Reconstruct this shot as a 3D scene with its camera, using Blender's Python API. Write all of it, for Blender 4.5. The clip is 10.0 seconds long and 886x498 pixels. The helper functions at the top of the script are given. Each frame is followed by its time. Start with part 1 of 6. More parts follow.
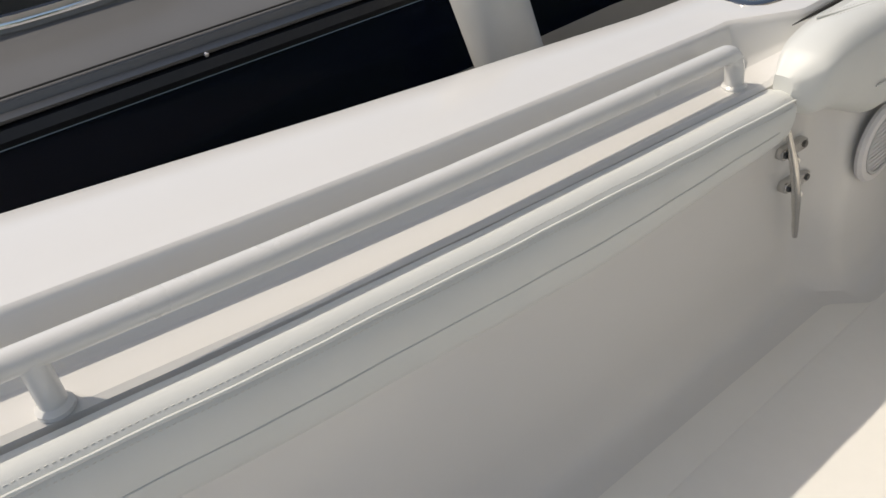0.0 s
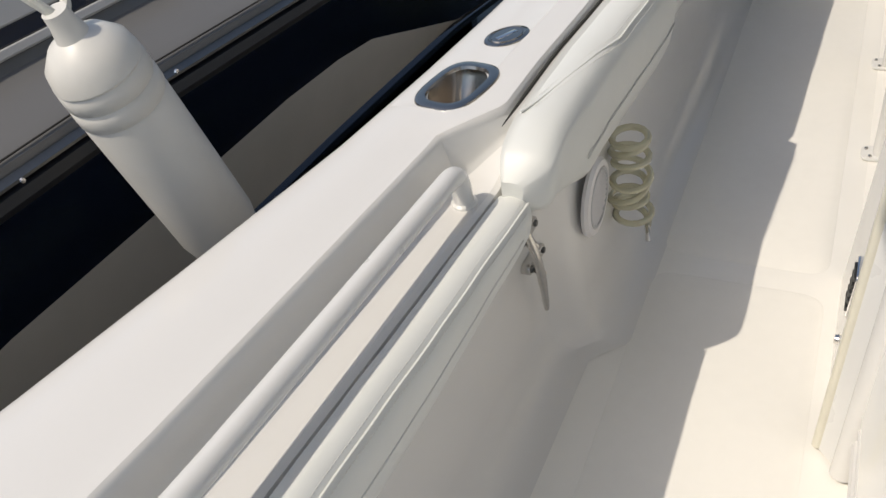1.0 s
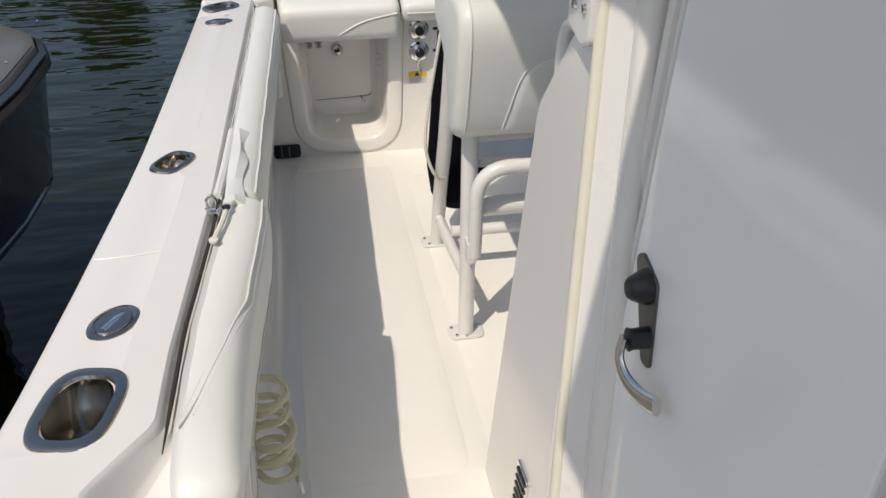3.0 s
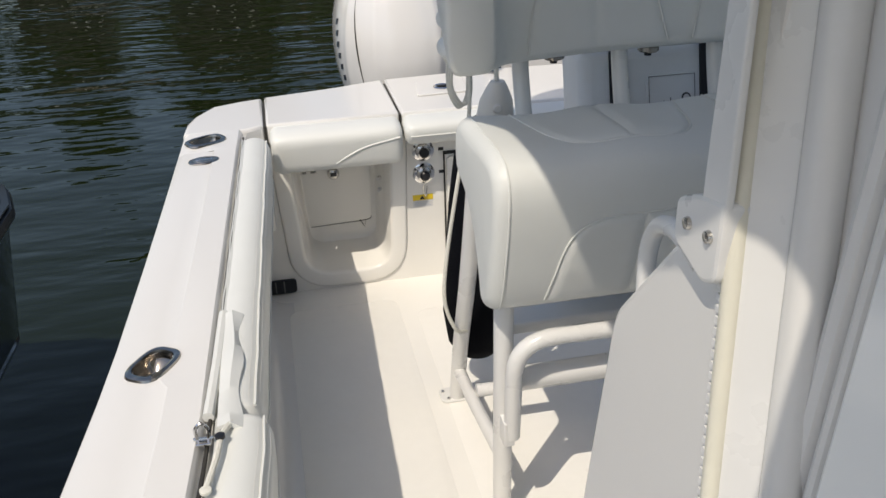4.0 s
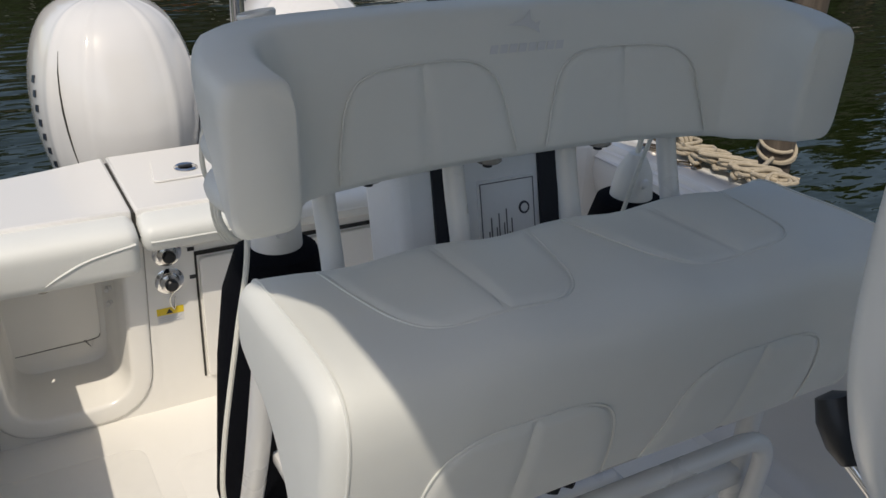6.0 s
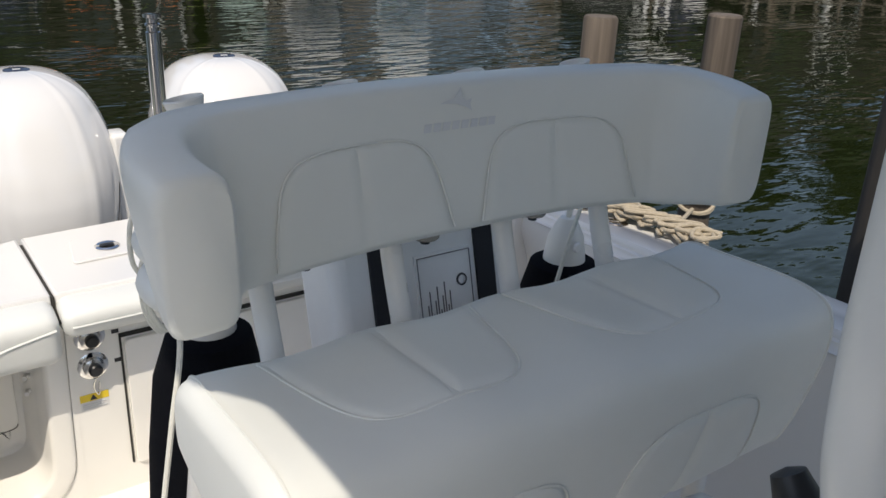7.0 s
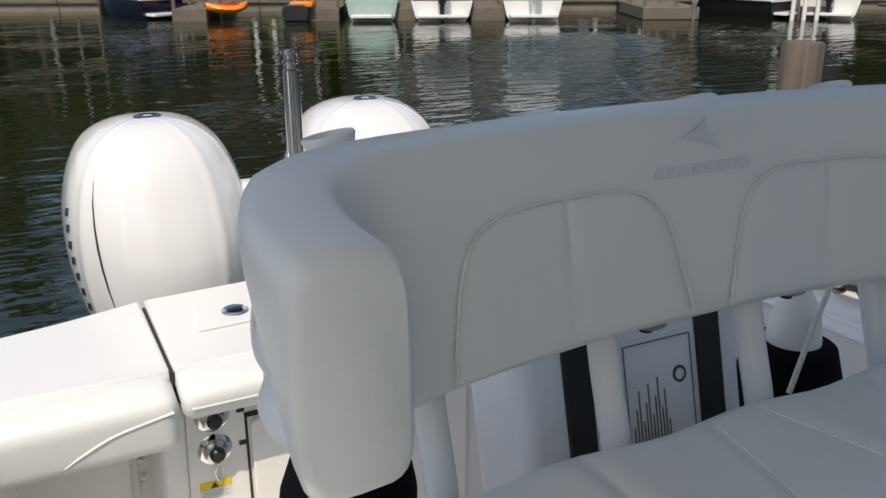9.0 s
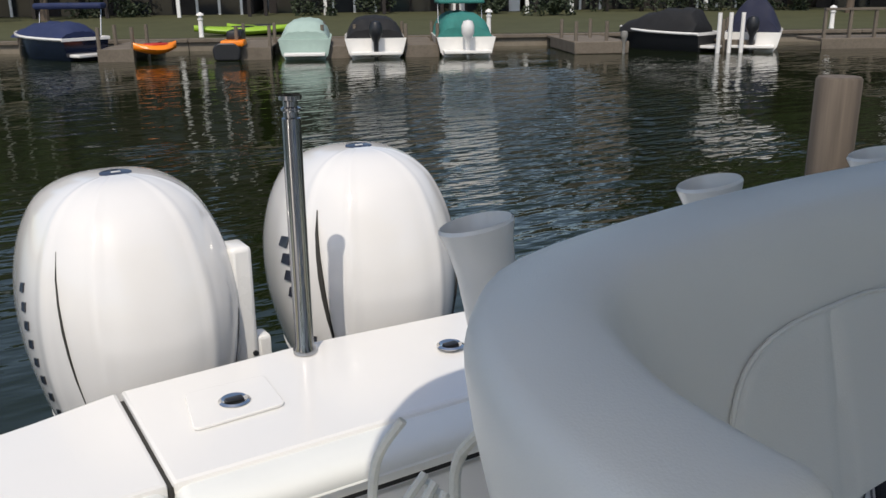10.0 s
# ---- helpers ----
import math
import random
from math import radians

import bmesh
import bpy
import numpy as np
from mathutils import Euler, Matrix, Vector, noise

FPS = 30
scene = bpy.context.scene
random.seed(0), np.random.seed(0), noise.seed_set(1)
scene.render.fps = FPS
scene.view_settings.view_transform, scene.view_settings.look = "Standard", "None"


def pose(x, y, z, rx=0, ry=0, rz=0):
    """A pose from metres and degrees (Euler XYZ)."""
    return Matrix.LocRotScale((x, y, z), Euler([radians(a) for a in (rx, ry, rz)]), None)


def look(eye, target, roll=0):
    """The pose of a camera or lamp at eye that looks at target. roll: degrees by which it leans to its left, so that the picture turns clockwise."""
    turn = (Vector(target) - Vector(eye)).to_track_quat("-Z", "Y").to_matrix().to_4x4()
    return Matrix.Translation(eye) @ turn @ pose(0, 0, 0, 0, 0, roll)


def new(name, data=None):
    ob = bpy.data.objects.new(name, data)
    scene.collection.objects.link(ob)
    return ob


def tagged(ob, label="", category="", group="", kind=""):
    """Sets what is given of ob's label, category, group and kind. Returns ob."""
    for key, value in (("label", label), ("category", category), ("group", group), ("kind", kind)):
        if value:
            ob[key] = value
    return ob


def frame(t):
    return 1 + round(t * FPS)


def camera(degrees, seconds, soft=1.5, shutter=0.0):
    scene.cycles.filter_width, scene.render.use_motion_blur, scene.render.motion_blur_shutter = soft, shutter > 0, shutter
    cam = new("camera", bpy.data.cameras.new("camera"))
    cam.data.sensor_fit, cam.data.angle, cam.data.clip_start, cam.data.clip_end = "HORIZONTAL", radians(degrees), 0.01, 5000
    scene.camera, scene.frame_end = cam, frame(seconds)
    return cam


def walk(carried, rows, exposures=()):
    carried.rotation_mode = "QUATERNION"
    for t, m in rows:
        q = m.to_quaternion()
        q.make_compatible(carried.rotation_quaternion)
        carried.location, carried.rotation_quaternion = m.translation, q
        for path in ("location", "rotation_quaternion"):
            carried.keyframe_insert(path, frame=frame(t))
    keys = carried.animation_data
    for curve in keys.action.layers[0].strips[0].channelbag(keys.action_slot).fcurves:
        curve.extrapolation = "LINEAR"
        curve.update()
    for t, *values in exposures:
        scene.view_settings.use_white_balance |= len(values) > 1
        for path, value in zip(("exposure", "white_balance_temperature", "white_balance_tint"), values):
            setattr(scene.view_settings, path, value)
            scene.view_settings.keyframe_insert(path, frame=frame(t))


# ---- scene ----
cam = camera(54.6, 10.0)
PATH = [
    (0, (-0.348, 1.646, 1.422), (-1.661, 2.598, 0.251), -8.2),
    (0.5, (-0.462, 1.735, 1.534), (-1.531, 2.895, 0.304), -9.7),
    (1, (-0.611, 1.885, 1.544), (-1.390, 3.240, 0.296), -10.1),
    (1.5, (-0.689, 1.997, 1.562), (-1.106, 3.476, 0.282), -8.8),
    (2, (-0.812, 2.012, 1.589), (-0.870, 3.570, 0.336), -6.8),
    (2.5, (-0.895, 2.040, 1.599), (-0.713, 3.662, 0.443), -2.7),
    (3, (-0.909, 2.158, 1.637), (-0.616, 3.837, 0.591), 0.2),
    (3.2, (-0.863, 2.246, 1.638), (-0.608, 3.950, 0.623), -0.1),
    (4.3, (-0.941, 2.745, 1.707), (-0.536, 4.492, 0.821), -2.1),
    (4.5, (-0.927, 2.836, 1.696), (-0.445, 4.568, 0.820), -1.2),
    (5, (-0.900, 3.031, 1.677), (-0.232, 4.711, 0.821), 0.8),
    (5.5, (-0.848, 3.211, 1.648), (-0.081, 4.843, 0.782), 2.2),
    (6, (-0.844, 3.306, 1.704), (0.067, 4.855, 0.825), 2.9),
    (6.2, (-0.848, 3.314, 1.742), (0.137, 4.836, 0.897), 3.7),
    (7.5, (-0.847, 3.400, 1.729), (0.247, 4.906, 0.996), 2.0),
    (8, (-0.825, 3.466, 1.700), (0.267, 4.987, 0.996), 1.6),
    (8.5, (-0.796, 3.557, 1.659), (0.169, 5.176, 0.991), 1.5),
    (9, (-0.733, 3.745, 1.629), (0.118, 5.430, 0.967), -0.1),
    (9.5, (-0.713, 3.922, 1.585), (0.169, 5.587, 0.927), -0.5),
    (10, (-0.791, 4.124, 1.612), (0.210, 5.760, 1.024), -0.5),
]
# stops and white balance as the clip's camera adapts
LIGHTS = [(0, -0.06, 7150, 10), (1, -0.05, 7120, 10), (2.5, -0.06, 7150, 10), (4.5, 0.04, 7120, 10), (6.2, -0.12, 7180, 10), (7.3, 0.35, 7100, 10), (8.5, 0.25, 7120, 10), (9.5, 0.22, 7050, 10), (10, 0.12, 6950, 10)]
walk(cam, [(t, look(eye, target, roll)) for t, eye, target, roll in PATH], exposures=LIGHTS)

# ---------------------------------------------------------------- world, sun
SUN_DIR = Vector((0.45, 0.52, -1.0)).normalized()
world = bpy.data.worlds.new("sky")
scene.world = world
world.use_nodes = True
wn = world.node_tree.nodes
sky = wn.new("ShaderNodeTexSky")
sky.sky_type = "NISHITA"
sky.sun_disc = False
sky.sun_elevation = math.asin(-SUN_DIR.z)
sky.sun_rotation = math.atan2(-SUN_DIR.x, -SUN_DIR.y)
sky.air_density, sky.dust_density, sky.ozone_density = 1.0, 1.5, 1.0
wn["Background"].inputs["Strength"].default_value = 0.15
world.node_tree.links.new(sky.outputs[0], wn["Background"].inputs["Color"])
sun = new("sun", bpy.data.lights.new("sun", "SUN"))
sun.data.energy, sun.data.angle, sun.data.color = 2.8, radians(0.53), (1.0, 0.95, 0.88)
sun.matrix_world = look((0, 0, 20), Vector((0, 0, 20)) + SUN_DIR)

# ---------------------------------------------------------------- materials
MATS = {}


def material(name, color, rough=0.5, metal=0.0, coat=0.0, grain=0.0, scale=40.0, bump=0.0, bump_scale=200.0,
             stain=0.0, stain_scale=3.0, spec=0.5, stretch=(1, 1, 1)):
    """A principled surface with grain at a fine scale, stains at a coarse one, and fine relief."""
    m = bpy.data.materials.new(name)
    m.use_nodes = True
    nt = m.node_tree
    b = nt.nodes["Principled BSDF"]
    b.inputs["Metallic"].default_value = metal
    b.inputs["Specular IOR Level"].default_value = spec
    b.inputs["Coat Weight"].default_value = coat
    b.inputs["Coat Roughness"].default_value = 0.08
    tc = nt.nodes.new("ShaderNodeTexCoord")
    mp = nt.nodes.new("ShaderNodeMapping")
    mp.inputs["Scale"].default_value = stretch
    nt.links.new(tc.outputs["Object"], mp.inputs["Vector"])

    def noise_node(sc, det=4):
        n = nt.nodes.new("ShaderNodeTexNoise")
        n.inputs["Scale"].default_value, n.inputs["Detail"].default_value = sc, det
        nt.links.new(mp.outputs["Vector"], n.inputs["Vector"])
        return n
    c = tuple(color) + (1,)
    n1, n2 = noise_node(scale), noise_node(stain_scale, 6)
    mix1 = nt.nodes.new("ShaderNodeMix")
    mix1.data_type = "RGBA"
    mix1.inputs["A"].default_value = tuple(v * (1 - grain) for v in color) + (1,)
    mix1.inputs["B"].default_value = tuple(min(1, v * (1 + grain)) for v in color) + (1,)
    nt.links.new(n1.outputs["Fac"], mix1.inputs["Factor"])
    ramp = nt.nodes.new("ShaderNodeMapRange")
    ramp.inputs["From Min"].default_value, ramp.inputs["From Max"].default_value = 0.45, 0.75
    ramp.inputs["To Max"].default_value = stain
    nt.links.new(n2.outputs["Fac"], ramp.inputs["Value"])
    mix2 = nt.nodes.new("ShaderNodeMix")
    mix2.data_type = "RGBA"
    mix2.inputs["B"].default_value = tuple(v * 0.55 for v in color) + (1,)
    nt.links.new(mix1.outputs["Result"], mix2.inputs["A"])
    nt.links.new(ramp.outputs["Result"], mix2.inputs["Factor"])
    nt.links.new(mix2.outputs["Result"], b.inputs["Base Color"])
    rr = nt.nodes.new("ShaderNodeMapRange")
    rr.inputs["To Min"].default_value, rr.inputs["To Max"].default_value = rough * 0.8, min(1, rough * 1.25)
    nt.links.new(n2.outputs["Fac"], rr.inputs["Value"])
    nt.links.new(rr.outputs["Result"], b.inputs["Roughness"])
    if bump:
        n3 = noise_node(bump_scale, 2)
        bp = nt.nodes.new("ShaderNodeBump")
        bp.inputs["Strength"].default_value, bp.inputs["Distance"].default_value = bump, 0.002
        nt.links.new(n3.outputs["Fac"], bp.inputs["Height"])
        nt.links.new(bp.outputs["Normal"], b.inputs["Normal"])
    MATS[name] = m
    return m


GEL = material("gelcoat_white", (0.74, 0.727, 0.70), 0.22, coat=0.25, grain=0.012, scale=3, stain=0.03, stain_scale=6)
LINER = material("liner_gelcoat", (0.87, 0.85, 0.80), 0.20, coat=0.35, grain=0.015, scale=4, stain=0.05, stain_scale=5)
NONSKID = material("nonskid_gelcoat", (0.86, 0.84, 0.79), 0.30, grain=0.02, scale=30, bump=0.10, bump_scale=420, stain=0.05, stain_scale=4)
VINYL = material("marine_vinyl", (0.715, 0.725, 0.695), 0.42, grain=0.02, scale=12, bump=0.12, bump_scale=650, stain=0.04, stain_scale=7)
PIPING = material("vinyl_piping", (0.705, 0.71, 0.675), 0.45, grain=0.03, scale=60)
STITCH = material("stitch_thread", (0.68, 0.67, 0.63), 0.7)
TUBE = material("powder_coat_white", (0.73, 0.725, 0.705), 0.28, coat=0.3, grain=0.015, scale=20, stain=0.03, stain_scale=9)
STEEL = material("stainless_steel", (0.62, 0.60, 0.57), 0.22, metal=1.0, grain=0.06, scale=80, stain=0.15, stain_scale=25)
DOORGEL = material("glossy_door_gelcoat", (0.92, 0.915, 0.885), 0.10, coat=0.35, grain=0.012, scale=3, stain=0.03, stain_scale=5)
DSTEEL = material("dull_hinge_steel", (0.16, 0.16, 0.155), 0.35, metal=1.0, grain=0.1, scale=80)
# mast steel set darker, reflections of dark surroundings put into the colour
POLISH = material("darkened_mirror_steel", (0.40, 0.40, 0.41), 0.05, metal=1.0, grain=0.05, scale=40)
CHROME = material("polished_steel", (0.72, 0.71, 0.70), 0.07, metal=1.0, grain=0.03, scale=60)
BLACK = material("black_plastic", (0.012, 0.013, 0.016), 0.4, grain=0.1, scale=90, bump=0.1)
# polished steel darkened and warmed, dark reflections put into the colour
FLANGE = material("toned_down_steel", (0.40, 0.37, 0.33), 0.16, metal=1.0, grain=0.08, scale=30, stain=0.2, stain_scale=18)
GAP = material("dark_gap", (0.03, 0.028, 0.024), 0.8)
RUBBER = material("grey_gasket", (0.20, 0.195, 0.18), 0.6, grain=0.08, scale=60)
FABRIC = material("black_fleece", (0.0035, 0.004, 0.006), 0.95, spec=0.08, grain=0.4, scale=160, bump=0.9, bump_scale=420)
WHITEFAB = material("white_coated_fabric", (0.76, 0.765, 0.77), 0.5, grain=0.02, scale=25, bump=0.35, bump_scale=60, stain=0.04)
WEB = material("black_webbing", (0.012, 0.013, 0.018), 0.75, bump=0.5, bump_scale=300)
INK = material("label_ink", (0.05, 0.05, 0.06), 0.6)
INKGREY = material("faded_black_print", (0.14, 0.14, 0.15), 0.6)
GREYINK = material("faded_print", (0.62, 0.635, 0.65), 0.5)
YELLOW = material("yellow_sticker", (0.80, 0.58, 0.03), 0.4)
LABEL = material("paper_label", (0.72, 0.71, 0.69), 0.45)
ROPEM = material("dock_rope", (0.42, 0.36, 0.27), 0.85, grain=0.25, scale=90, bump=0.8, bump_scale=240)
ROPEW = material("white_rope", (0.68, 0.67, 0.60), 0.8, grain=0.15, scale=90, bump=0.6, bump_scale=240)
HOSE = material("clear_yellowed_hose", (0.84, 0.81, 0.62), 0.25, grain=0.05, scale=30)
HOSE.node_tree.nodes["Principled BSDF"].inputs["Transmission Weight"].default_value = 0.55
SOCK = material("white_speaker_grille", (0.76, 0.74, 0.73), 0.4, grain=0.03, scale=80)
NAVY = material("navy_gelcoat", (0.006, 0.010, 0.024), 0.12, coat=0.6, grain=0.08, scale=2)
DECKGREY = material("grey_deck_gelcoat", (0.145, 0.14, 0.132), 0.35, coat=0.2, grain=0.05, scale=4, stain=0.15, stain_scale=3)
GREYGEL = material("pale_grey_gelcoat", (0.50, 0.485, 0.46), 0.3, coat=0.2, grain=0.03, scale=4, stain=0.08, stain_scale=3)
BILGE = material("weathered_lower_hull", (0.44, 0.42, 0.38), 0.45, grain=0.06, scale=5, stain=0.25, stain_scale=4)
FENDER = material("white_fender_vinyl", (0.70, 0.685, 0.64), 0.4, grain=0.04, scale=8, stain=0.18, stain_scale=9)
COWL = material("outboard_white_paint", (0.70, 0.69, 0.675), 0.14, coat=0.6, grain=0.01, scale=5, stain=0.02)
COWLGREY = material("outboard_grey_trim", (0.55, 0.55, 0.55), 0.3)
BADGE = material("dark_badge", (0.015, 0.018, 0.035), 0.25, coat=0.5)
CURTAIN = material("yellowed_edge_trim", (0.72, 0.69, 0.58), 0.45, grain=0.06, scale=18, stain=0.1, stain_scale=25)
PILEW = material("weathered_pile_wood", (0.115, 0.092, 0.072), 0.9, grain=0.75, scale=45, bump=1.0, bump_scale=60, stain=0.8, stain_scale=14, stretch=(1, 1, 0.05))
# pile wood darkened, the shade on the near piling put into its colour
PILED = material("shaded_pile_wood", (0.045, 0.038, 0.032), 0.9, grain=0.4, scale=22, bump=1.0, bump_scale=50, stain=0.5, stain_scale=4, stretch=(1, 1, 0.12))
PLANK = material("grey_dock_timber", (0.14, 0.116, 0.09), 0.9, grain=0.3, scale=14, bump=0.8, bump_scale=60, stain=0.4, stain_scale=2)
CONC = material("seawall_concrete", (0.20, 0.17, 0.13), 0.9, grain=0.2, scale=8, bump=0.6, bump_scale=30, stain=0.4, stain_scale=1.2)
GRASS = material("lawn_grass", (0.052, 0.055, 0.019), 0.95, grain=0.35, scale=3, bump=1.0, bump_scale=25, stain=0.35, stain_scale=0.5)
SIDING = material("dark_house_siding", (0.018, 0.014, 0.012), 0.8, grain=0.2, scale=3, stain=0.3, stain_scale=0.8)
SIDINGW = material("white_house_siding", (0.70, 0.70, 0.68), 0.7, grain=0.04, scale=6, stain=0.08)
PANE = material("dark_window_glass", (0.015, 0.018, 0.02), 0.08)
BLUECOV = material("blue_boat_cover", (0.010, 0.020, 0.070), 0.8, grain=0.2, scale=6, bump=0.7, bump_scale=9)
NAVYCOV = material("dark_navy_cover", (0.010, 0.013, 0.035), 0.8, grain=0.2, scale=6, bump=0.7, bump_scale=9)
TEALCOV = material("teal_boat_cover", (0.02, 0.16, 0.14), 0.8, grain=0.2, scale=6, bump=0.7, bump_scale=9)
PALECOV = material("pale_green_cover", (0.30, 0.40, 0.36), 0.75, grain=0.12, scale=6, bump=0.7, bump_scale=9)
BLACKCOV = material("black_boat_cover", (0.006, 0.0065, 0.008), 0.8, grain=0.2, scale=6, bump=0.7, bump_scale=9)
ORANGE = material("orange_kayak_plastic", (0.85, 0.22, 0.01), 0.35, grain=0.1, scale=4)
LIME = material("lime_kayak_plastic", (0.24, 0.40, 0.03), 0.35, grain=0.1, scale=4)
REDP = material("red_plastic", (0.45, 0.03, 0.015), 0.35)
LEAF = material("leaf_green", (0.055, 0.085, 0.03), 0.7, grain=0.5, scale=1.5, stain=0.3, stain_scale=0.6)
LEAFD = material("dark_hedge_leaf", (0.018, 0.030, 0.011), 0.7, grain=0.5, scale=1.5)
BARK = material("tree_bark", (0.10, 0.075, 0.055), 0.9, grain=0.3, scale=12, bump=0.8, bump_scale=30)


def water_material():
    m = bpy.data.materials.new("canal_water")
    m.use_nodes = True
    nt = m.node_tree
    b = nt.nodes["Principled BSDF"]
    b.inputs["Base Color"].default_value = (0.008, 0.012, 0.003, 1)
    b.inputs["Specular IOR Level"].default_value = 0.5
    b.inputs["Roughness"].default_value = 0.03
    b.inputs["IOR"].default_value = 1.33
    tc = nt.nodes.new("ShaderNodeTexCoord")
    mp = nt.nodes.new("ShaderNodeMapping")
    mp.inputs["Rotation"].default_value = (0, 0, radians(-28))
    mp.inputs["Scale"].default_value = (0.55, 1.5, 1)
    nt.links.new(tc.outputs["Object"], mp.inputs["Vector"])
    # stronger ripples in one patch, placed to fit the camera's view, and weaker elsewhere
    mp2 = nt.nodes.new("ShaderNodeMapping")
    mp2.vector_type = "TEXTURE"
    mp2.inputs["Location"].default_value = (8.6, 16.5, -0.55)
    mp2.inputs["Rotation"].default_value = (0, 0, radians(-35))
    mp2.inputs["Scale"].default_value = (4.2, 9.5, 4)
    nt.links.new(tc.outputs["Object"], mp2.inputs["Vector"])
    gr = nt.nodes.new("ShaderNodeTexGradient")
    gr.gradient_type = "SPHERICAL"
    nt.links.new(mp2.outputs["Vector"], gr.inputs["Vector"])
    gn = nt.nodes.new("ShaderNodeTexNoise")
    gn.inputs["Scale"].default_value, gn.inputs["Detail"].default_value = 0.35, 3
    nt.links.new(tc.outputs["Object"], gn.inputs["Vector"])
    add = nt.nodes.new("ShaderNodeMath")
    add.operation = "MULTIPLY_ADD"
    add.inputs[1].default_value = 0.9
    nt.links.new(gn.outputs["Fac"], add.inputs[0])
    nt.links.new(gr.outputs["Fac"], add.inputs[2])
    ruffle = nt.nodes.new("ShaderNodeMapRange")
    ruffle.inputs["From Min"].default_value, ruffle.inputs["From Max"].default_value = 0.46, 0.98
    ruffle.inputs["To Min"].default_value, ruffle.inputs["To Max"].default_value = 0.014, 0.20
    nt.links.new(add.outputs[0], ruffle.inputs["Value"])
    last = None
    for sc, det, dist, st in ((1.0, 3, 0.036, 0.65), (2.7, 2.5, 0.024, 0.9)):
        n = nt.nodes.new("ShaderNodeTexNoise")
        n.inputs["Scale"].default_value, n.inputs["Detail"].default_value = sc, det
        nt.links.new(mp.outputs["Vector"], n.inputs["Vector"])
        bp = nt.nodes.new("ShaderNodeBump")
        bp.inputs["Strength"].default_value, bp.inputs["Distance"].default_value = st, dist
        nt.links.new(n.outputs["Fac"], bp.inputs["Height"])
        if last:
            nt.links.new(ruffle.outputs["Result"], bp.inputs["Distance"])
            nt.links.new(last.outputs["Normal"], bp.inputs["Normal"])
        last = bp
    nt.links.new(last.outputs["Normal"], b.inputs["Normal"])
    return m


WATER = water_material()

# ---------------------------------------------------------------- mesh helpers
def finish(bm, mat, name, smooth=True, crease=38):
    bmesh.ops.recalc_face_normals(bm, faces=bm.faces[:])
    if smooth:
        for f in bm.faces:
            f.smooth = True
        for e in bm.edges:
            e.smooth = e.smooth and e.calc_face_angle(0) < radians(crease)
    me = bpy.data.meshes.new(name)
    bm.to_mesh(me)
    bm.free()
    me.materials.append(mat)
    return me


def keep_flat(bm, faces):
    """The large faces of a bevelled block keep their own normals."""
    for f in faces:
        if f.is_valid:
            for e in f.edges:
                e.smooth = False
    return bm


WORLD = {}


def thing(name, base, label, category, group="", kind=""):
    """An Empty at the thing's base, which holds its parts."""
    ob = new(name)
    ob.location = base
    ob.empty_display_size = 0.1
    WORLD[ob.name] = Matrix.Translation(base)
    return tagged(ob, label, category, group, kind)


def solid(name, bm, mat, label, category="", group="", kind="", smooth=True, crease=38):
    ob = new(name, finish(bm, mat, name, smooth, crease))
    WORLD[ob.name] = Matrix()
    return tagged(ob, label, category, group, kind)


def part(name, bm, mat, parent, label="", smooth=True):
    """One mesh, given in world coordinates, under a thing or a part."""
    ob = new(name, finish(bm, mat, name, smooth))
    ob.parent = parent
    ob.matrix_parent_inverse = WORLD[parent.name].inverted()
    WORLD[ob.name] = Matrix()
    return tagged(ob, label)


def loft(rings, closed=True, caps=True, bm=None, cyclic=False):
    """Skin over rings of equally many points."""
    bm = bm or bmesh.new()
    vs = [[bm.verts.new(p) for p in r] for r in rings]
    n = len(rings[0])
    pairs = list(zip(vs, vs[1:])) + ([(vs[-1], vs[0])] if cyclic else [])
    for a, b in pairs:
        for i in range(n if closed else n - 1):
            j = (i + 1) % n
            try:
                bm.faces.new((a[i], a[j], b[j], b[i]))
            except ValueError:
                pass
    if closed and caps and not cyclic:
        bm.faces.new(vs[0])
        bm.faces.new(vs[-1])
    return bm


def box(lo, hi, bevel=0.0, seg=2, bm=None):
    bm2 = bmesh.new()
    c = [(a + b) / 2 for a, b in zip(lo, hi)]
    s = [abs(b - a) for a, b in zip(lo, hi)]
    bmesh.ops.create_cube(bm2, size=1, matrix=Matrix.Translation(c) @ Matrix.Diagonal((*s, 1)))
    if bevel:
        bmesh.ops.bevel(bm2, geom=bm2.edges[:], offset=bevel, segments=seg, profile=0.5, affect="EDGES")
        keep_flat(bm2, sorted(bm2.faces, key=lambda f: -f.calc_area())[:6] if min(s) > 2.5 * bevel else [])
    return join(bm, bm2)


def join(bm, bm2):
    if bm is None:
        return bm2
    me = bpy.data.meshes.new("tmp")
    bm2.to_mesh(me)
    bm2.free()
    bm.from_mesh(me)
    bpy.data.meshes.remove(me)
    return bm


def moved(bm, m):
    bmesh.ops.transform(bm, matrix=m, verts=bm.verts[:])
    return bm


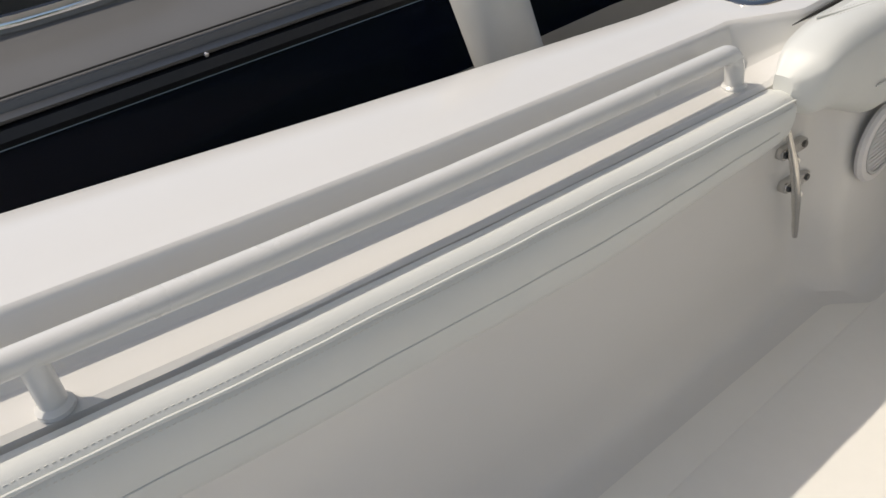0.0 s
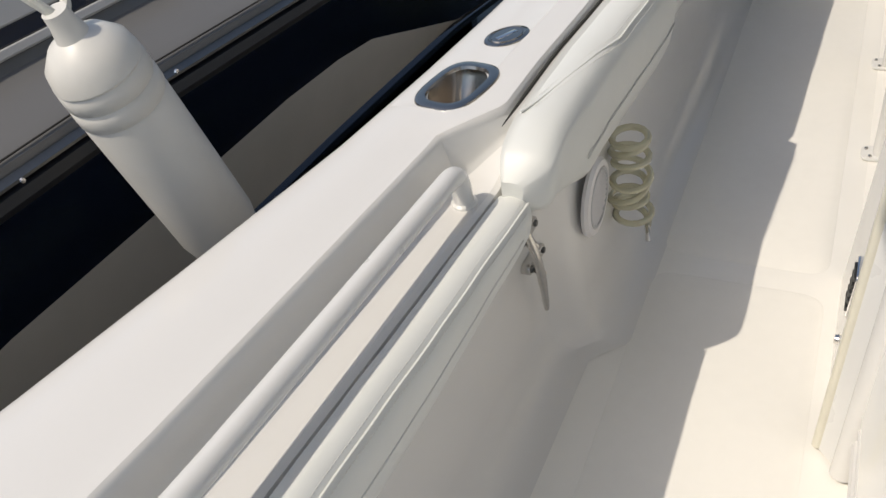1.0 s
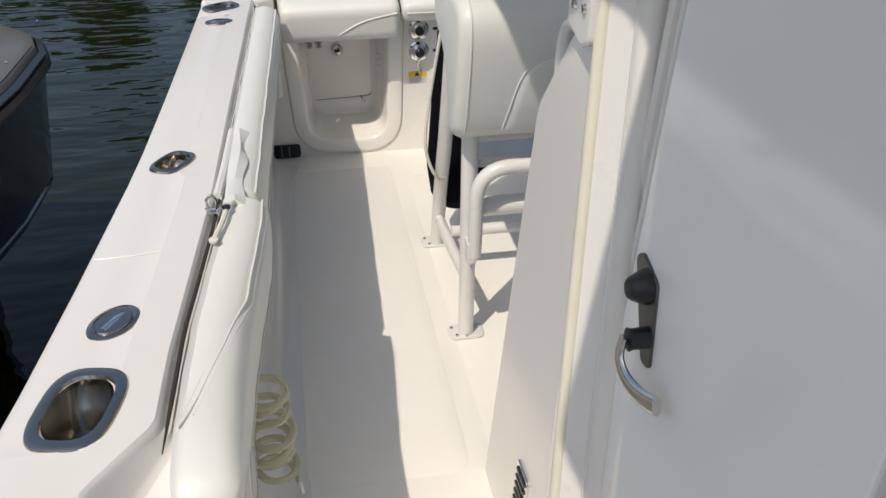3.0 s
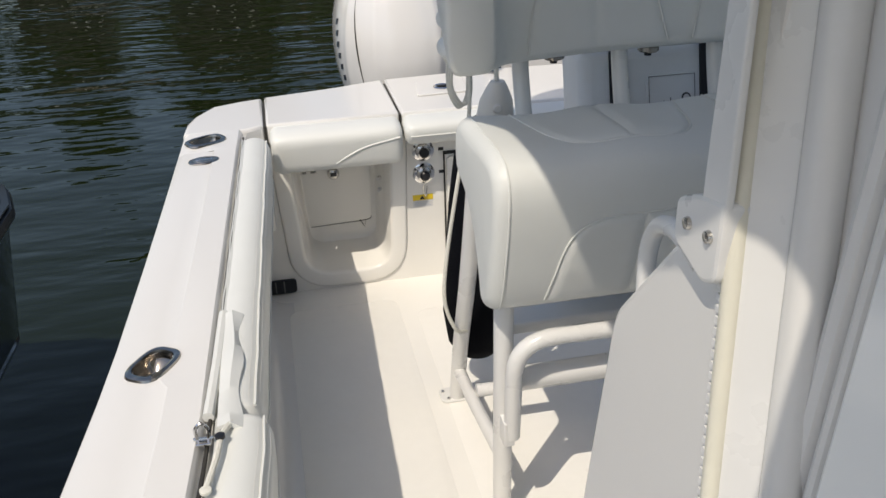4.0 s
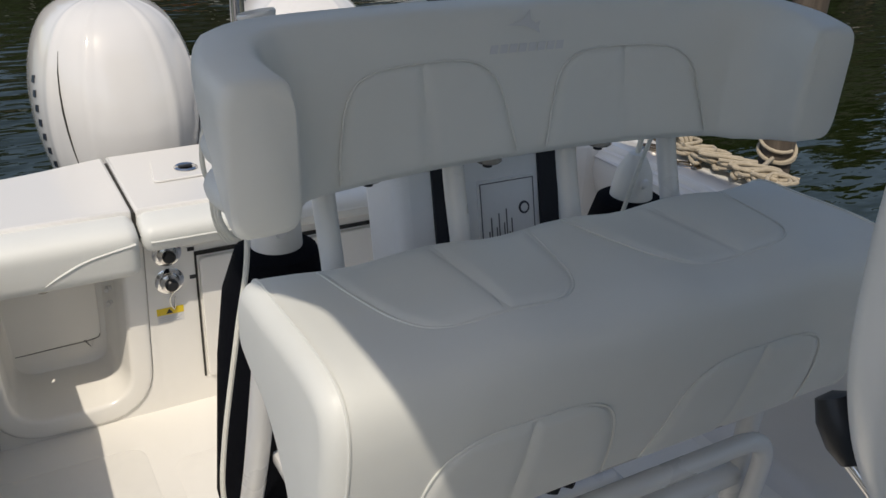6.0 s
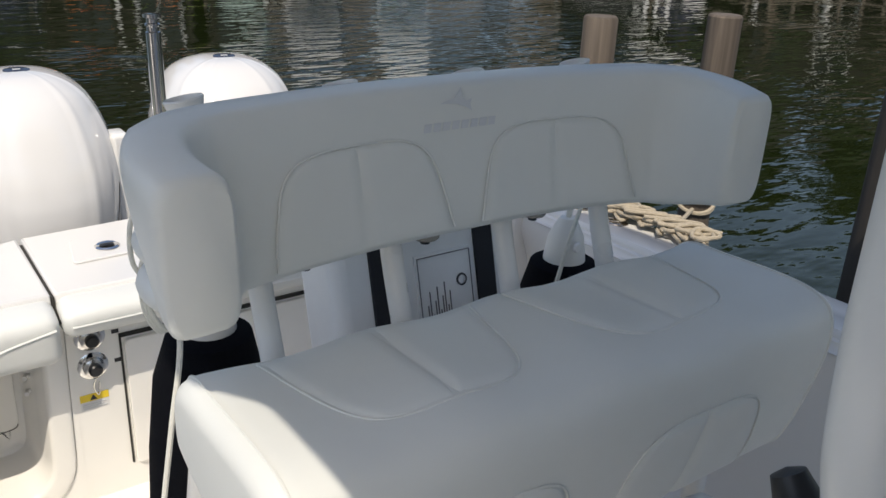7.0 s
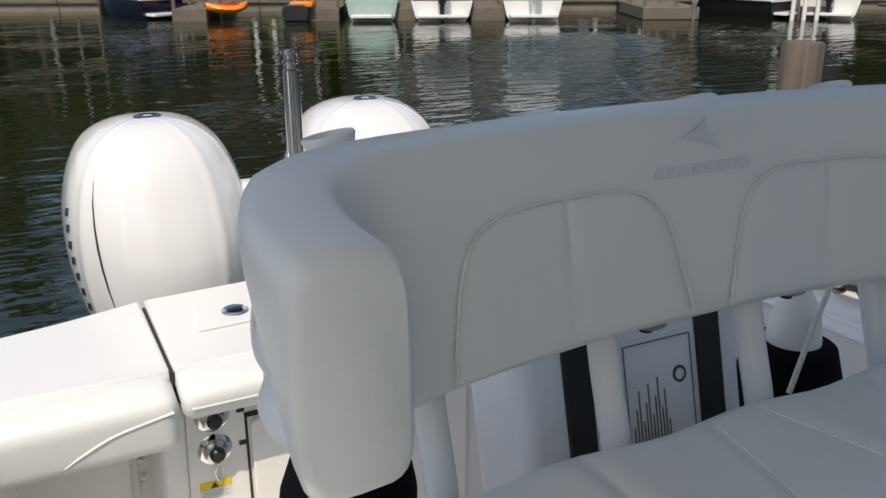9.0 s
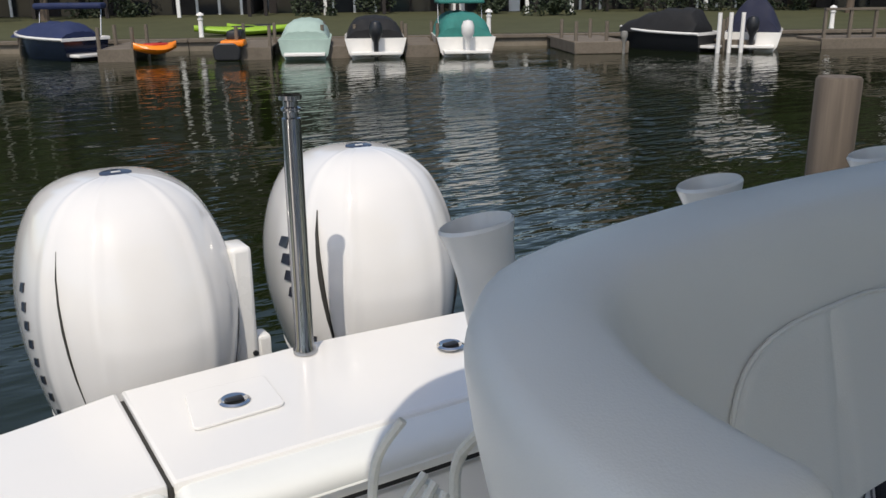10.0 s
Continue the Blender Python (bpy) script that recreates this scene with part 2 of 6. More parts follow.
def smooth_path(pts, n=8, closed=False):
    """A Catmull-Rom curve through the points."""
    pts = [Vector(p) for p in pts]
    out = []
    m = len(pts)
    segs = m if closed else m - 1
    for i in range(segs):
        if closed:
            p0, p1, p2, p3 = (pts[(i + k) % m] for k in (-1, 0, 1, 2))
        else:
            p0, p1, p2, p3 = pts[max(i - 1, 0)], pts[i], pts[i + 1], pts[min(i + 2, m - 1)]
        for k in range(n):
            t = k / n
            out.append(0.5 * ((2 * p1) + (p2 - p0) * t + (2 * p0 - 5 * p1 + 4 * p2 - p3) * t * t + (3 * p1 - p0 - 3 * p2 + p3) * t ** 3))
    if not closed:
        out.append(pts[-1])
    return out


def tube(pts, r, n=12, bm=None, closed=False, caps=True, flat=1.0):
    """A round bar along the points; r is a number or one for each point."""
    pts = [Vector(p) for p in pts]
    m = len(pts)
    rs = r if isinstance(r, (list, tuple)) else [r] * m
    up = None
    rings = []
    for i, p in enumerate(pts):
        a, b = (pts[i - 1], pts[(i + 1) % m]) if closed else (pts[max(i - 1, 0)], pts[min(i + 1, m - 1)])
        d = (b - a).normalized()
        if up is None:
            up = Vector((0, 0, 1)) if abs(d.z) < 0.9 else Vector((1, 0, 0))
        side = d.cross(up).normalized()
        up = side.cross(d).normalized()
        rings.append([p + rs[i] * (math.cos(t) * side + flat * math.sin(t) * up) for t in (k * math.tau / n for k in range(n))])
    return join(bm, loft(rings, True, caps, cyclic=closed))


def arc_path(pts, radius, n=6):
    """Straight runs with rounded corners."""
    pts = [Vector(p) for p in pts]
    out = [pts[0]]
    for a, b, c in zip(pts, pts[1:], pts[2:]):
        u, v = (a - b).normalized(), (c - b).normalized()
        r = min(radius, (a - b).length * 0.49, (c - b).length * 0.49)
        p, q = b + u * r, b + v * r
        for k in range(n + 1):
            t = k / n
            out.append((1 - t) ** 2 * p + 2 * t * (1 - t) * b + t * t * q)
    out.append(pts[-1])
    return out


def lathe(profile, n=24, m=Matrix(), bm=None, caps=True):
    """Turn (radius, height) pairs about z, then place with m."""
    rings = [[m @ Vector((r * math.cos(t), r * math.sin(t), z)) for t in (k * math.tau / n for k in range(n))] for r, z in profile]
    return join(bm, loft(rings, True, caps))


def prism(outline, d0, d1, axis="z", bevel=0.0, bm=None):
    """A flat outline (a, b) pushed from d0 to d1 along an axis."""
    def put(a, b, d):
        return {"z": (a, b, d), "y": (a, d, b), "x": (d, a, b)}[axis]
    bm2 = loft([[put(a, b, d0) for a, b in outline], [put(a, b, d1) for a, b in outline]])
    if bevel:
        bmesh.ops.recalc_face_normals(bm2, faces=bm2.faces[:])
        ed = [e for e in bm2.edges if len(e.link_faces) == 2 and e.calc_face_angle(0) > 0.6]
        bmesh.ops.bevel(bm2, geom=ed, offset=bevel, segments=2, profile=0.5, affect="EDGES")
        keep_flat(bm2, [f for f in bm2.faces if len(f.verts) > 4 or f.calc_area() > 60 * bevel * bevel])
    return join(bm, bm2)


def round_poly(pts, radius, n=5):
    """A closed outline with rounded corners."""
    out = []
    m = len(pts)
    rad = radius if isinstance(radius, (list, tuple)) else [radius] * m
    for i in range(m):
        a, b, c = Vector(pts[i - 1]), Vector(pts[i]), Vector(pts[(i + 1) % m])
        r = min(rad[i], (a - b).length * 0.49, (c - b).length * 0.49)
        p, q = b + (a - b).normalized() * r, b + (c - b).normalized() * r
        if r < 1e-5:
            out.append(tuple(b))
            continue
        for k in range(n + 1):
            t = k / n
            out.append(tuple((1 - t) ** 2 * p + 2 * t * (1 - t) * b + t * t * q))
    return out


def inset(outline, d):
    """The outline moved inwards by d (counter-clockwise outlines)."""
    m = len(outline)
    area = sum(outline[i - 1][0] * outline[i][1] - outline[i][0] * outline[i - 1][1] for i in range(m))
    s = 1 if area > 0 else -1
    out = []
    for i in range(m):
        a, c = Vector(outline[i - 1]), Vector(outline[(i + 1) % m])
        t = (c - a)
        if t.length < 1e-9:
            out.append(outline[i])
            continue
        t.normalize()
        out.append((outline[i][0] - s * t.y * d, outline[i][1] + s * t.x * d))
    return out


def padded(outline, x0, x1, r, put, steps=(), ends=5):
    """A cushion: an outline swept from x0 to x1, its ends rounded by r; put(x, a, b) places a point."""
    rings = [(x0 + r * (1 - math.cos(k / (ends - 1) * math.pi / 2)), r * (1 - math.sin(k / (ends - 1) * math.pi / 2))) for k in range(ends)]
    tail = [(x1 - (x - x0), d) for x, d in reversed(rings)]
    mid = [(x, 0.0) for x in steps if x0 + r < x < x1 - r]
    return loft([[put(x, a, b) for a, b in inset(outline, d)] for x, d in rings + mid + tail])


def lerp_table(table, v):
    """Linear look-up in rows of (v, value)."""
    if v <= table[0][0]:
        return table[0][1]
    for (a, fa), (b, fb) in zip(table, table[1:]):
        if v <= b:
            return fa + (fb - fa) * (v - a) / (b - a)
    return table[-1][1]


def strip(path, width, thick, normal, bm=None):
    """A flat ribbon along a path."""
    path = [Vector(p) for p in path]
    nrm = Vector(normal).normalized()
    rings = []
    for i, p in enumerate(path):
        d = (path[min(i + 1, len(path) - 1)] - path[max(i - 1, 0)]).normalized()
        s = d.cross(nrm).normalized() * width / 2
        rings.append([p - s, p + s, p + s + nrm * thick, p - s + nrm * thick])
    return join(bm, loft(rings))

# ---------------------------------------------------------------- boat: hull, gunwales, floor, transom
WATER_Z = -0.55
XO = [(0.3, -1.72), (1.5, -1.645), (1.8, -1.605), (2.0, -1.57), (2.4, -1.51), (2.8, -1.458), (3.0, -1.434), (3.3, -1.40), (4.13, -1.328), (4.73, -1.298), (5.5, -1.267), (5.57, -1.264)]
ZT = [(0.3, 0.90), (1.5, 0.84), (2.3, 0.785), (3.0, 0.74), (3.6, 0.724), (4.2, 0.72), (5.6, 0.72)]
XI = [(3.0, -1.150), (3.43, -1.143), (3.83, -1.112), (4.40, -1.092), (5.5, -1.05), (5.57, -1.045)]
XA = [(0.3, -1.42), (1.5, -1.355), (1.9, -1.315), (2.2, -1.292), (2.5, -1.276), (3.08, -1.249)]
XW = [(0.3, -1.22), (2.6, -1.18), (3.26, -1.165), (3.34, -1.085), (5.5, -1.065)]


def side_section(y):
    """The port side cut across at y, from the waterline over the gunwale to the floor."""
    xo, zt, xw = lerp_table(XO, y), lerp_table(ZT, y), lerp_table(XW, y)
    f = min(1, max(0, (y - 3.06) / 0.12))
    xi = lerp_table(XI, y)
    a = lerp_table(XA, y) * (1 - f) + (xi - 0.018) * f
    b = (lerp_table(XA, y) + 0.022) * (1 - f) + xi * f
    drop = 0.100 * (1 - f) + 0.045 * f
    zs = zt - drop
    c = (lerp_table(XA, y) + 0.104 + 0.006 * min(1, max(0, 2.99 - y))) * (1 - f) + (xi + 0.012) * f
    return [(xo + 0.42, -0.75), (xo + 0.10, 0.10), (xo + 0.03, zt - 0.20), (xo - 0.012, zt - 0.16), (xo - 0.012, zt - 0.11), (xo + 0.004, zt - 0.10),
            (xo, zt - 0.030), (xo + 0.008, zt - 0.010), (xo + 0.028, zt), (xo + 0.09, zt + 0.001), (a - 0.05 - 0.03 * f, zt + 0.001),
            (a - 0.044 - 0.03 * f, zt + 0.004 * f), (a - 0.012, zt + 0.003 * f), (a - 0.006, zt - 0.0004 + 0.003 * f), (a - 0.002, zt - 0.003), (a + 0.001, zt - 0.007), (a + 0.003, zt - 0.013), (a + 0.004, zt - 0.018),
            (b - 0.004, zs + 0.022), (b - 0.003, zs + 0.016), (b + 0.001, zs + 0.008), (b + 0.008, zs + 0.002), (b + 0.02, zs), (c - 0.01, zs), (c, zs - 0.006),
            (c + 0.006, zs - 0.05), (min(c + 0.02, xw), 0.50), (xw - 0.008, 0.30), (xw, 0.13), (xw + 0.004, 0.09), (xw + 0.014, 0.055), (xw + 0.030, 0.028), (xw + 0.055, 0.009), (xw + 0.085, 0.0015), (xw + 0.11, 0.0008)]


BEAM = 1.065      # starboard gunwale is stretched outward to fit the camera's view


def gunwale(side):
    ys = [0.3, 0.9, 1.5, 2.0, 2.3, 2.6, 2.85, 3.0, 3.055, 3.08, 3.11, 3.14, 3.17, 3.19, 3.25, 3.27, 3.29, 3.31, 3.33, 3.36, 3.6, 3.9, 4.04, 4.22, 4.6, 5.0, 5.3, 5.37, 5.57]
    wide = BEAM if side > 0 else 1.0
    bm = loft([[(x * -side * wide, y, z) for x, z in side_section(y)] for y in ys], closed=False)
    if side < 0:
        for hx, hy, a, b, turn in HOLES:
            cut_oval(bm, hx, hy, a * 0.75, b * 0.72, turn)
    return bm


def oval(m, sa, sb, h, p=2.4, n=32, dx=0.0):
    out = []
    for k in range(n):
        c, s = math.cos(k * math.tau / n), math.sin(k * math.tau / n)
        out.append(m @ Vector((dx + sa * abs(c) ** (2 / p) * (1 if c >= 0 else -1), sb * abs(s) ** (2 / p) * (1 if s >= 0 else -1), h)))
    return out


# places of the deep holders in the port gunwale: x, y, half length, half width, turn
HOLES = ((-1.290, 3.235, 0.097, 0.066, 80), (-1.232, 4.13, 0.062, 0.042, 60), (-1.180, 5.475, 0.070, 0.046, 30))


def cut_oval(bm, hx, hy, sa, sb, turn):
    """Replace the flat top round (hx, hy) by a patch with an oval hole."""
    gone = []
    for f in bm.faces:
        ys = [v.co.y for v in f.verts]
        xs = [v.co.x for v in f.verts]
        zs = [v.co.z for v in f.verts]
        if min(ys) < hy + sa and max(ys) > hy - sa and min(xs) < hx + 0.062 and max(xs) > hx - 0.062 and min(zs) > 0.70 and max(zs) - min(zs) < 0.02 and abs(f.normal.z) > -1:
            gone.append(f)
    edges = set()
    for f in gone:
        for e in f.edges:
            if sum(1 for g in e.link_faces if g in gone) == 1:
                edges.add(e)
    bmesh.ops.delete(bm, geom=gone, context="FACES_KEEP_BOUNDARY")
    z = lerp_table(ZT, hy) + 0.001
    m = Matrix.Translation((hx, hy, z)) @ Matrix.Rotation(radians(turn), 4, "Z")
    ring = [bm.verts.new(p) for p in oval(m, sa, sb, 0.0)]
    loop = [bm.edges.new((ring[k - 1], ring[k])) for k in range(len(ring))]
    bmesh.ops.triangle_fill(bm, use_beauty=True, use_dissolve=False, edges=[e for e in edges if e.is_valid] + loop, normal=(0, 0, 1))


solid("gunwale_port", gunwale(-1), GEL, "white gelcoat gunwale and inner side of the boat", "gunwale", kind="structure", crease=27)
solid("gunwale_starboard", gunwale(1), GEL, "white gelcoat gunwale and inner side of the boat", "gunwale", kind="structure", crease=27)

# foredeck and bow that close the boat ahead of the cockpit
rings = []
for k in range(13):
    y = 0.30 - 3.6 * k / 12
    f = k / 12
    w = 1.72 * (1 - f ** 2.3) + 0.03
    z = 0.90 + 0.22 * f
    rings.append([(-w, y, z), (-w + 0.02, y, z - 0.10), (-w * 0.84, y, 0.10 + 0.25 * f), (-w * 0.25, y, -0.75 + 0.6 * f * f), (w * 0.25, y, -0.75 + 0.6 * f * f), (w * 0.84, y, 0.10 + 0.25 * f), (w - 0.02, y, z - 0.10), (w, y, z), (w * 0.5, y, z + 0.03), (-w * 0.5, y, z + 0.03)])
solid("bow", loft(rings), GEL, "white gelcoat foredeck and bow of the boat", "bow", kind="structure", crease=30)

# slightly raised non-skid floor panels with a shallow channel round them
fl = bmesh.new()
box((-1.30, 0.2, -0.06), (1.30, 5.75, 0.0), bm=fl)
floor = solid("floor", fl, LINER, "off-white moulded cockpit floor with non-skid panels", "floor", kind="structure", smooth=False)
for (x0, x1, y0, y1) in ((-0.98, -0.56, 0.5, 3.62), (-0.98, -0.56, 3.70, 5.50), (-0.50, 0.50, 3.74, 5.40), (0.56, 0.98, 0.5, 5.5)):
    out = round_poly([(x0, y0), (x1, y0), (x1, y1), (x0, y1)], 0.06)
    part("panel", loft([[(a, b, 0.0003) for a, b in out], [(a, b, 0.0016) for a, b in inset(out, 0.006)]]), NONSKID, floor)

# transom: top cap in four blocks with dark gaps between them
transom = thing("transom", (0, 5.8, 0), "white gelcoat transom with hinged hatches", "transom", kind="structure")


def back_edge(x):
    return lerp_table([(0, 6.09), (0.5, 6.060), (0.7, 6.0), (0.975, 5.945), (1.07, 5.921), (1.17, 5.880), (1.23, 5.775), (1.254, 5.69), (1.264, 5.56)], abs(x))


def cap_block(x0, x1, y0, name, lock=False):
    xs = [x0 + (x1 - x0) * k / 8 for k in range(9)]
    out = [(x, back_edge(x)) for x in xs] + [(x1, y0), (x0, y0)]
    bm = prism(out, 0.645, 0.72, bevel=0.010)
    return part(name, bm, GEL, transom)


for s in (-1, 1):
    xa, xb = sorted((s * 0.9772, s * 0.4965))
    cap_block(xa, xb, 5.60, "hatch_lid")
    pts = [(s * 0.984, back_edge(0.984))] + [(s * x, back_edge(x)) for x in (1.03, 1.07, 1.11, 1.14, 1.17, 1.195, 1.215, 1.23, 1.244, 1.254)] + [(s * 1.263, 5.567), (s * 1.045, 5.567), (s * 0.984, 5.60)]
    if s > 0:
        pts = [(0.984 + (x - 0.984) * 1.29, y) for x, y in pts]
    part("corner_cap", prism(pts, 0.30, 0.7195, bevel=0.012), GEL, transom)
cap_block(-0.4895, 0.4895, 5.60, "hatch_lid")
# wall under the cap, with the recess of the port corner
part("wall", box((-0.462, 5.656, -0.05), (1.16, 5.72, 0.66)), LINER, transom, smooth=False)
rim = round_poly([(-0.921, 0.655), (-0.885, 0.072), (-0.550, 0.070), (-0.529, 0.655)], [0.01, 0.10, 0.10, 0.01], 7)


def basin(d, y):
    return [(a, y, min(b, 0.65)) for a, b in inset(rim, d)]


def wall_ring(d, y):
    return [(min(-0.462, max(-1.12, a)), y, min(0.65, max(-0.02, b))) for a, b in inset(rim, d)]


part("wall", loft([wall_ring(-0.40, 5.655), wall_ring(-0.065, 5.655), basin(-0.064, 5.659)], caps=False), LINER, transom, smooth=False)
bas = loft([basin(-0.0635, 5.659), basin(-0.062, 5.651), basin(-0.058, 5.647), basin(-0.050, 5.6455), basin(-0.012, 5.6455), basin(-0.005, 5.647), basin(0.0, 5.652), basin(0.003, 5.662), basin(0.014, 5.74), basin(0.026, 5.845), basin(0.034, 5.862), basin(0.050, 5.870), basin(0.075, 5.872)], caps=False)
bas.verts.ensure_lookup_table()
bas.faces.new(bas.verts[-len(rim):])
part("recess_basin", bas, LINER, transom)
lid = round_poly([(-0.875, 0.178), (-0.595, 0.190), (-0.59, 0.50), (-0.875, 0.50)], 0.03)
part("access_panel", prism(lid, 5.864, 5.871, "y", bevel=0.002), LINER, transom, "off-white panel with a dark gasket")
part("gasket", tube(smooth_path([(-0.893, 5.868, 0.205), (-0.880, 5.867, 0.178), (-0.73, 5.867, 0.180), (-0.612, 5.867, 0.186), (-0.600, 5.867, 0.21)], 5), 0.0015, 6), RUBBER, transom)
# hatch door in the middle of the transom wall
part("door", prism(round_poly([(-0.315, 0.09), (0.30, 0.09), (0.30, 0.515), (-0.315, 0.515)], 0.02), 5.640, 5.66, "y", bevel=0.004), LINER, transom)
part("door_gap", box((-0.327, 5.6515, 0.09), (-0.321, 5.655, 0.53)), GAP, transom, smooth=False)
part("door_gap", box((-0.327, 5.6515, 0.522), (0.32, 5.655, 0.535)), GAP, transom, smooth=False)
# dark gaps between the cap blocks
for s in (-1, 1):
    part("joint", box((s * 0.980 - 0.005, 5.60, 0.60), (s * 0.980 + 0.005, 5.89, 0.712)), GAP, transom, smooth=False)
    part("joint", box((s * 0.493 - 0.004, 5.60, 0.60), (s * 0.493 + 0.004, 6.02, 0.712)), GAP, transom, smooth=False)
part("hull_stern", loft([[(x, back_edge(x) - d, z) for x in [-1.25 + 2.50 * k / 24 for k in range(25)]] for z, d in ((0.60, 0.02), (0.3, 0.04), (-0.75, 0.22))], closed=False), GEL, transom)

# bolsters on the transom
def transom_bolster(x0, x1, bottom=0.515):
    out = round_poly([(5.52, bottom), (5.66, bottom), (5.66, 0.70), (5.58, 0.715), (5.50, 0.69)], [0.04, 0.01, 0.01, 0.04, 0.05], 6)
    t = thing("transom_bolster", ((x0 + x1) / 2, 5.6, 0.5), "white vinyl padded bolster along the transom edge", "bolster", "transom bolsters")
    part("pad", padded(out, x0, x1, 0.03, lambda x, a, b: (x, a, b), [x0 + (x1 - x0) * k / 8 for k in range(9)]), VINYL, t)
    return t


b1 = transom_bolster(-0.968, -0.497, 0.548)
part("piping", tube(smooth_path([(-0.745, 5.519, 0.577), (-0.70, 5.512, 0.605), (-0.63, 5.508, 0.636), (-0.51, 5.505, 0.660)], 6), 0.004, 6), PIPING, b1)
b2 = transom_bolster(-0.489, 0.489, 0.612)
part("piping", tube([(-0.47, 5.510, 0.655), (0, 5.510, 0.655), (0.47, 5.510, 0.655)], 0.004, 6), PIPING, b2)
transom_bolster(0.497, 0.968)

# hatch lock on a raised square of the middle hatch
part("lock_pad", prism(round_poly([(-0.40, 5.77), (-0.19, 5.78), (-0.18, 5.95), (-0.37, 5.95)], 0.02), 0.7205, 0.728, bevel=0.003), GEL, transom)


def hatch_lock(x, y, z=0.728):
    t = thing("hatch_lock", (x, y, z), "round chrome flush hatch latch on the transom", "latch", "hatch latches")
    part("flange", lathe([(0.001, 0.0), (0.033, 0.0), (0.036, 0.003), (0.030, 0.007), (0.026, 0.005), (0.001, 0.004)], 24, Matrix.Translation((x, y, z))), CHROME, t)
    part("lever", box((x - 0.020, y - 0.010, z + 0.004), (x + 0.020, y + 0.010, z + 0.009), 0.003), BLACK, t)


hatch_lock(-0.285, 5.85)
hatch_lock(0.285, 5.85)
hatch_lock(0.75, 5.80, 0.72)

# hose connectors and the warning sticker on the transom wall
for z in (0.545, 0.452):
    c = thing("hose_connector", (-0.405, 5.655, z), "chrome quick-connect water fitting with a black cap", "fitting", "hose connectors")
    m = Matrix.Translation((-0.405, 5.66, z)) @ Matrix.Rotation(radians(90), 4, "X")
    part("flange", lathe([(0.001, 0), (0.043, 0), (0.043, 0.004), (0.036, 0.008), (0.001, 0.008)], 28, m), CHROME, c)
    part("collar", lathe([(0.030, 0.007), (0.030, 0.022), (0.020, 0.028), (0.001, 0.028)], 24, m), STEEL, c)
    part("plug", lathe([(0.019, 0.02), (0.019, 0.040), (0.014, 0.045), (0.001, 0.045)], 20, m), BLACK, c)
    for ang in (0.5, 2.6, 4.7):
        part("screw", lathe([(0.001, 0.004), (0.005, 0.004), (0.004, 0.010), (0.001, 0.010)], 8, m @ Matrix.Translation((0.037 * math.cos(ang), 0.037 * math.sin(ang), 0))), DSTEEL, c)
    part("tag", box((-0.345, 5.654, z - 0.006), (-0.325, 5.659, z + 0.006)), BLACK, c, smooth=False)
    if z < 0.5:
        part("chain", tube(smooth_path([(-0.405, 5.62, z - 0.02), (-0.412, 5.645, z - 0.06), (-0.40, 5.65, z - 0.095), (-0.395, 5.645, z - 0.05)], 5), 0.002, 5), STEEL, c)
st = thing("warning_sticker", (-0.412, 5.656, 0.35), "small yellow and white warning sticker on the transom", "sticker")
part("base", box((-0.452, 5.656, 0.310), (-0.372, 5.659, 0.363)), LABEL, st, smooth=False)
part("band", box((-0.452, 5.6545, 0.340), (-0.372, 5.6575, 0.363)), YELLOW, st, smooth=False)
part("symbol", prism([(-0.425, 0.344), (-0.405, 0.344), (-0.415, 0.360)], 5.653, 5.656, "y"), BLACK, st, smooth=False)
for k in range(3):
    part("text_bar", box((-0.446, 5.654, 0.316 + k * 0.007), (-0.380 - 0.008 * (k % 2), 5.657, 0.319 + k * 0.007)), GREYINK, st, smooth=False)

# drain scupper at the foot of the transom corner
dr = thing("floor_scupper", (-1.0, 5.62, 0.03), "dark rectangular drain opening at the floor corner", "drain")
part("opening", prism(round_poly([(-1.085, 0.006), (-0.935, 0.006), (-0.935, 0.064), (-1.085, 0.064)], 0.016), 5.642, 5.653, "y"), BLACK, dr)
for k in range(3):
    part("bar", box((-1.052 + k * 0.033, 5.638, 0.01), (-1.047 + k * 0.033, 5.643, 0.06)), RUBBER, dr, smooth=False)

# inside the recess: pipe fittings under the lid
for k, x in enumerate((-0.90, -0.86, -0.82)):
    f = thing("pipe_fitting", (x, 5.9, 0.44), "small chrome pipe fitting inside the transom recess", "fitting", "recess fittings")
    part("body", tube([(x, 5.868, 0.455), (x, 5.82, 0.455), (x, 5.81, 0.435)], 0.012, 10), CHROME, f)
    part("nut", tube([(x, 5.85, 0.455), (x, 5.835, 0.455)], 0.017, 6), STEEL, f)
kn = thing("thumb_screw", (-0.74, 5.85, 0.40), "round chrome thumb screw in the recess", "screw")
part("knob", lathe([(0.001, 0), (0.024, 0), (0.024, 0.012), (0.016, 0.018), (0.001, 0.018)], 18, Matrix.Translation((-0.74, 5.864, 0.408)) @ Matrix.Rotation(radians(90), 4, "X")), STEEL, kn)
part("slot", box((-0.752, 5.842, 0.401), (-0.728, 5.847, 0.415)), BLACK, kn, smooth=False)
for z in (0.40, 0.35):
    e = thing("hinge_pin", (-0.54, 5.78, z), "small white hinge pin in the recess side", "hinge", "recess hinge pins")
    part("pin", tube([(-0.545, 5.78, z), (-0.568, 5.78, z + 0.004), (-0.573, 5.76, z + 0.004)], 0.007, 8), TUBE, e)


# ---------------------------------------------------------------- side bolsters
def ripple(y):
    return 0.0007 * math.sin(y * 17) + 0.0005 * math.sin(y * 41 + 1)


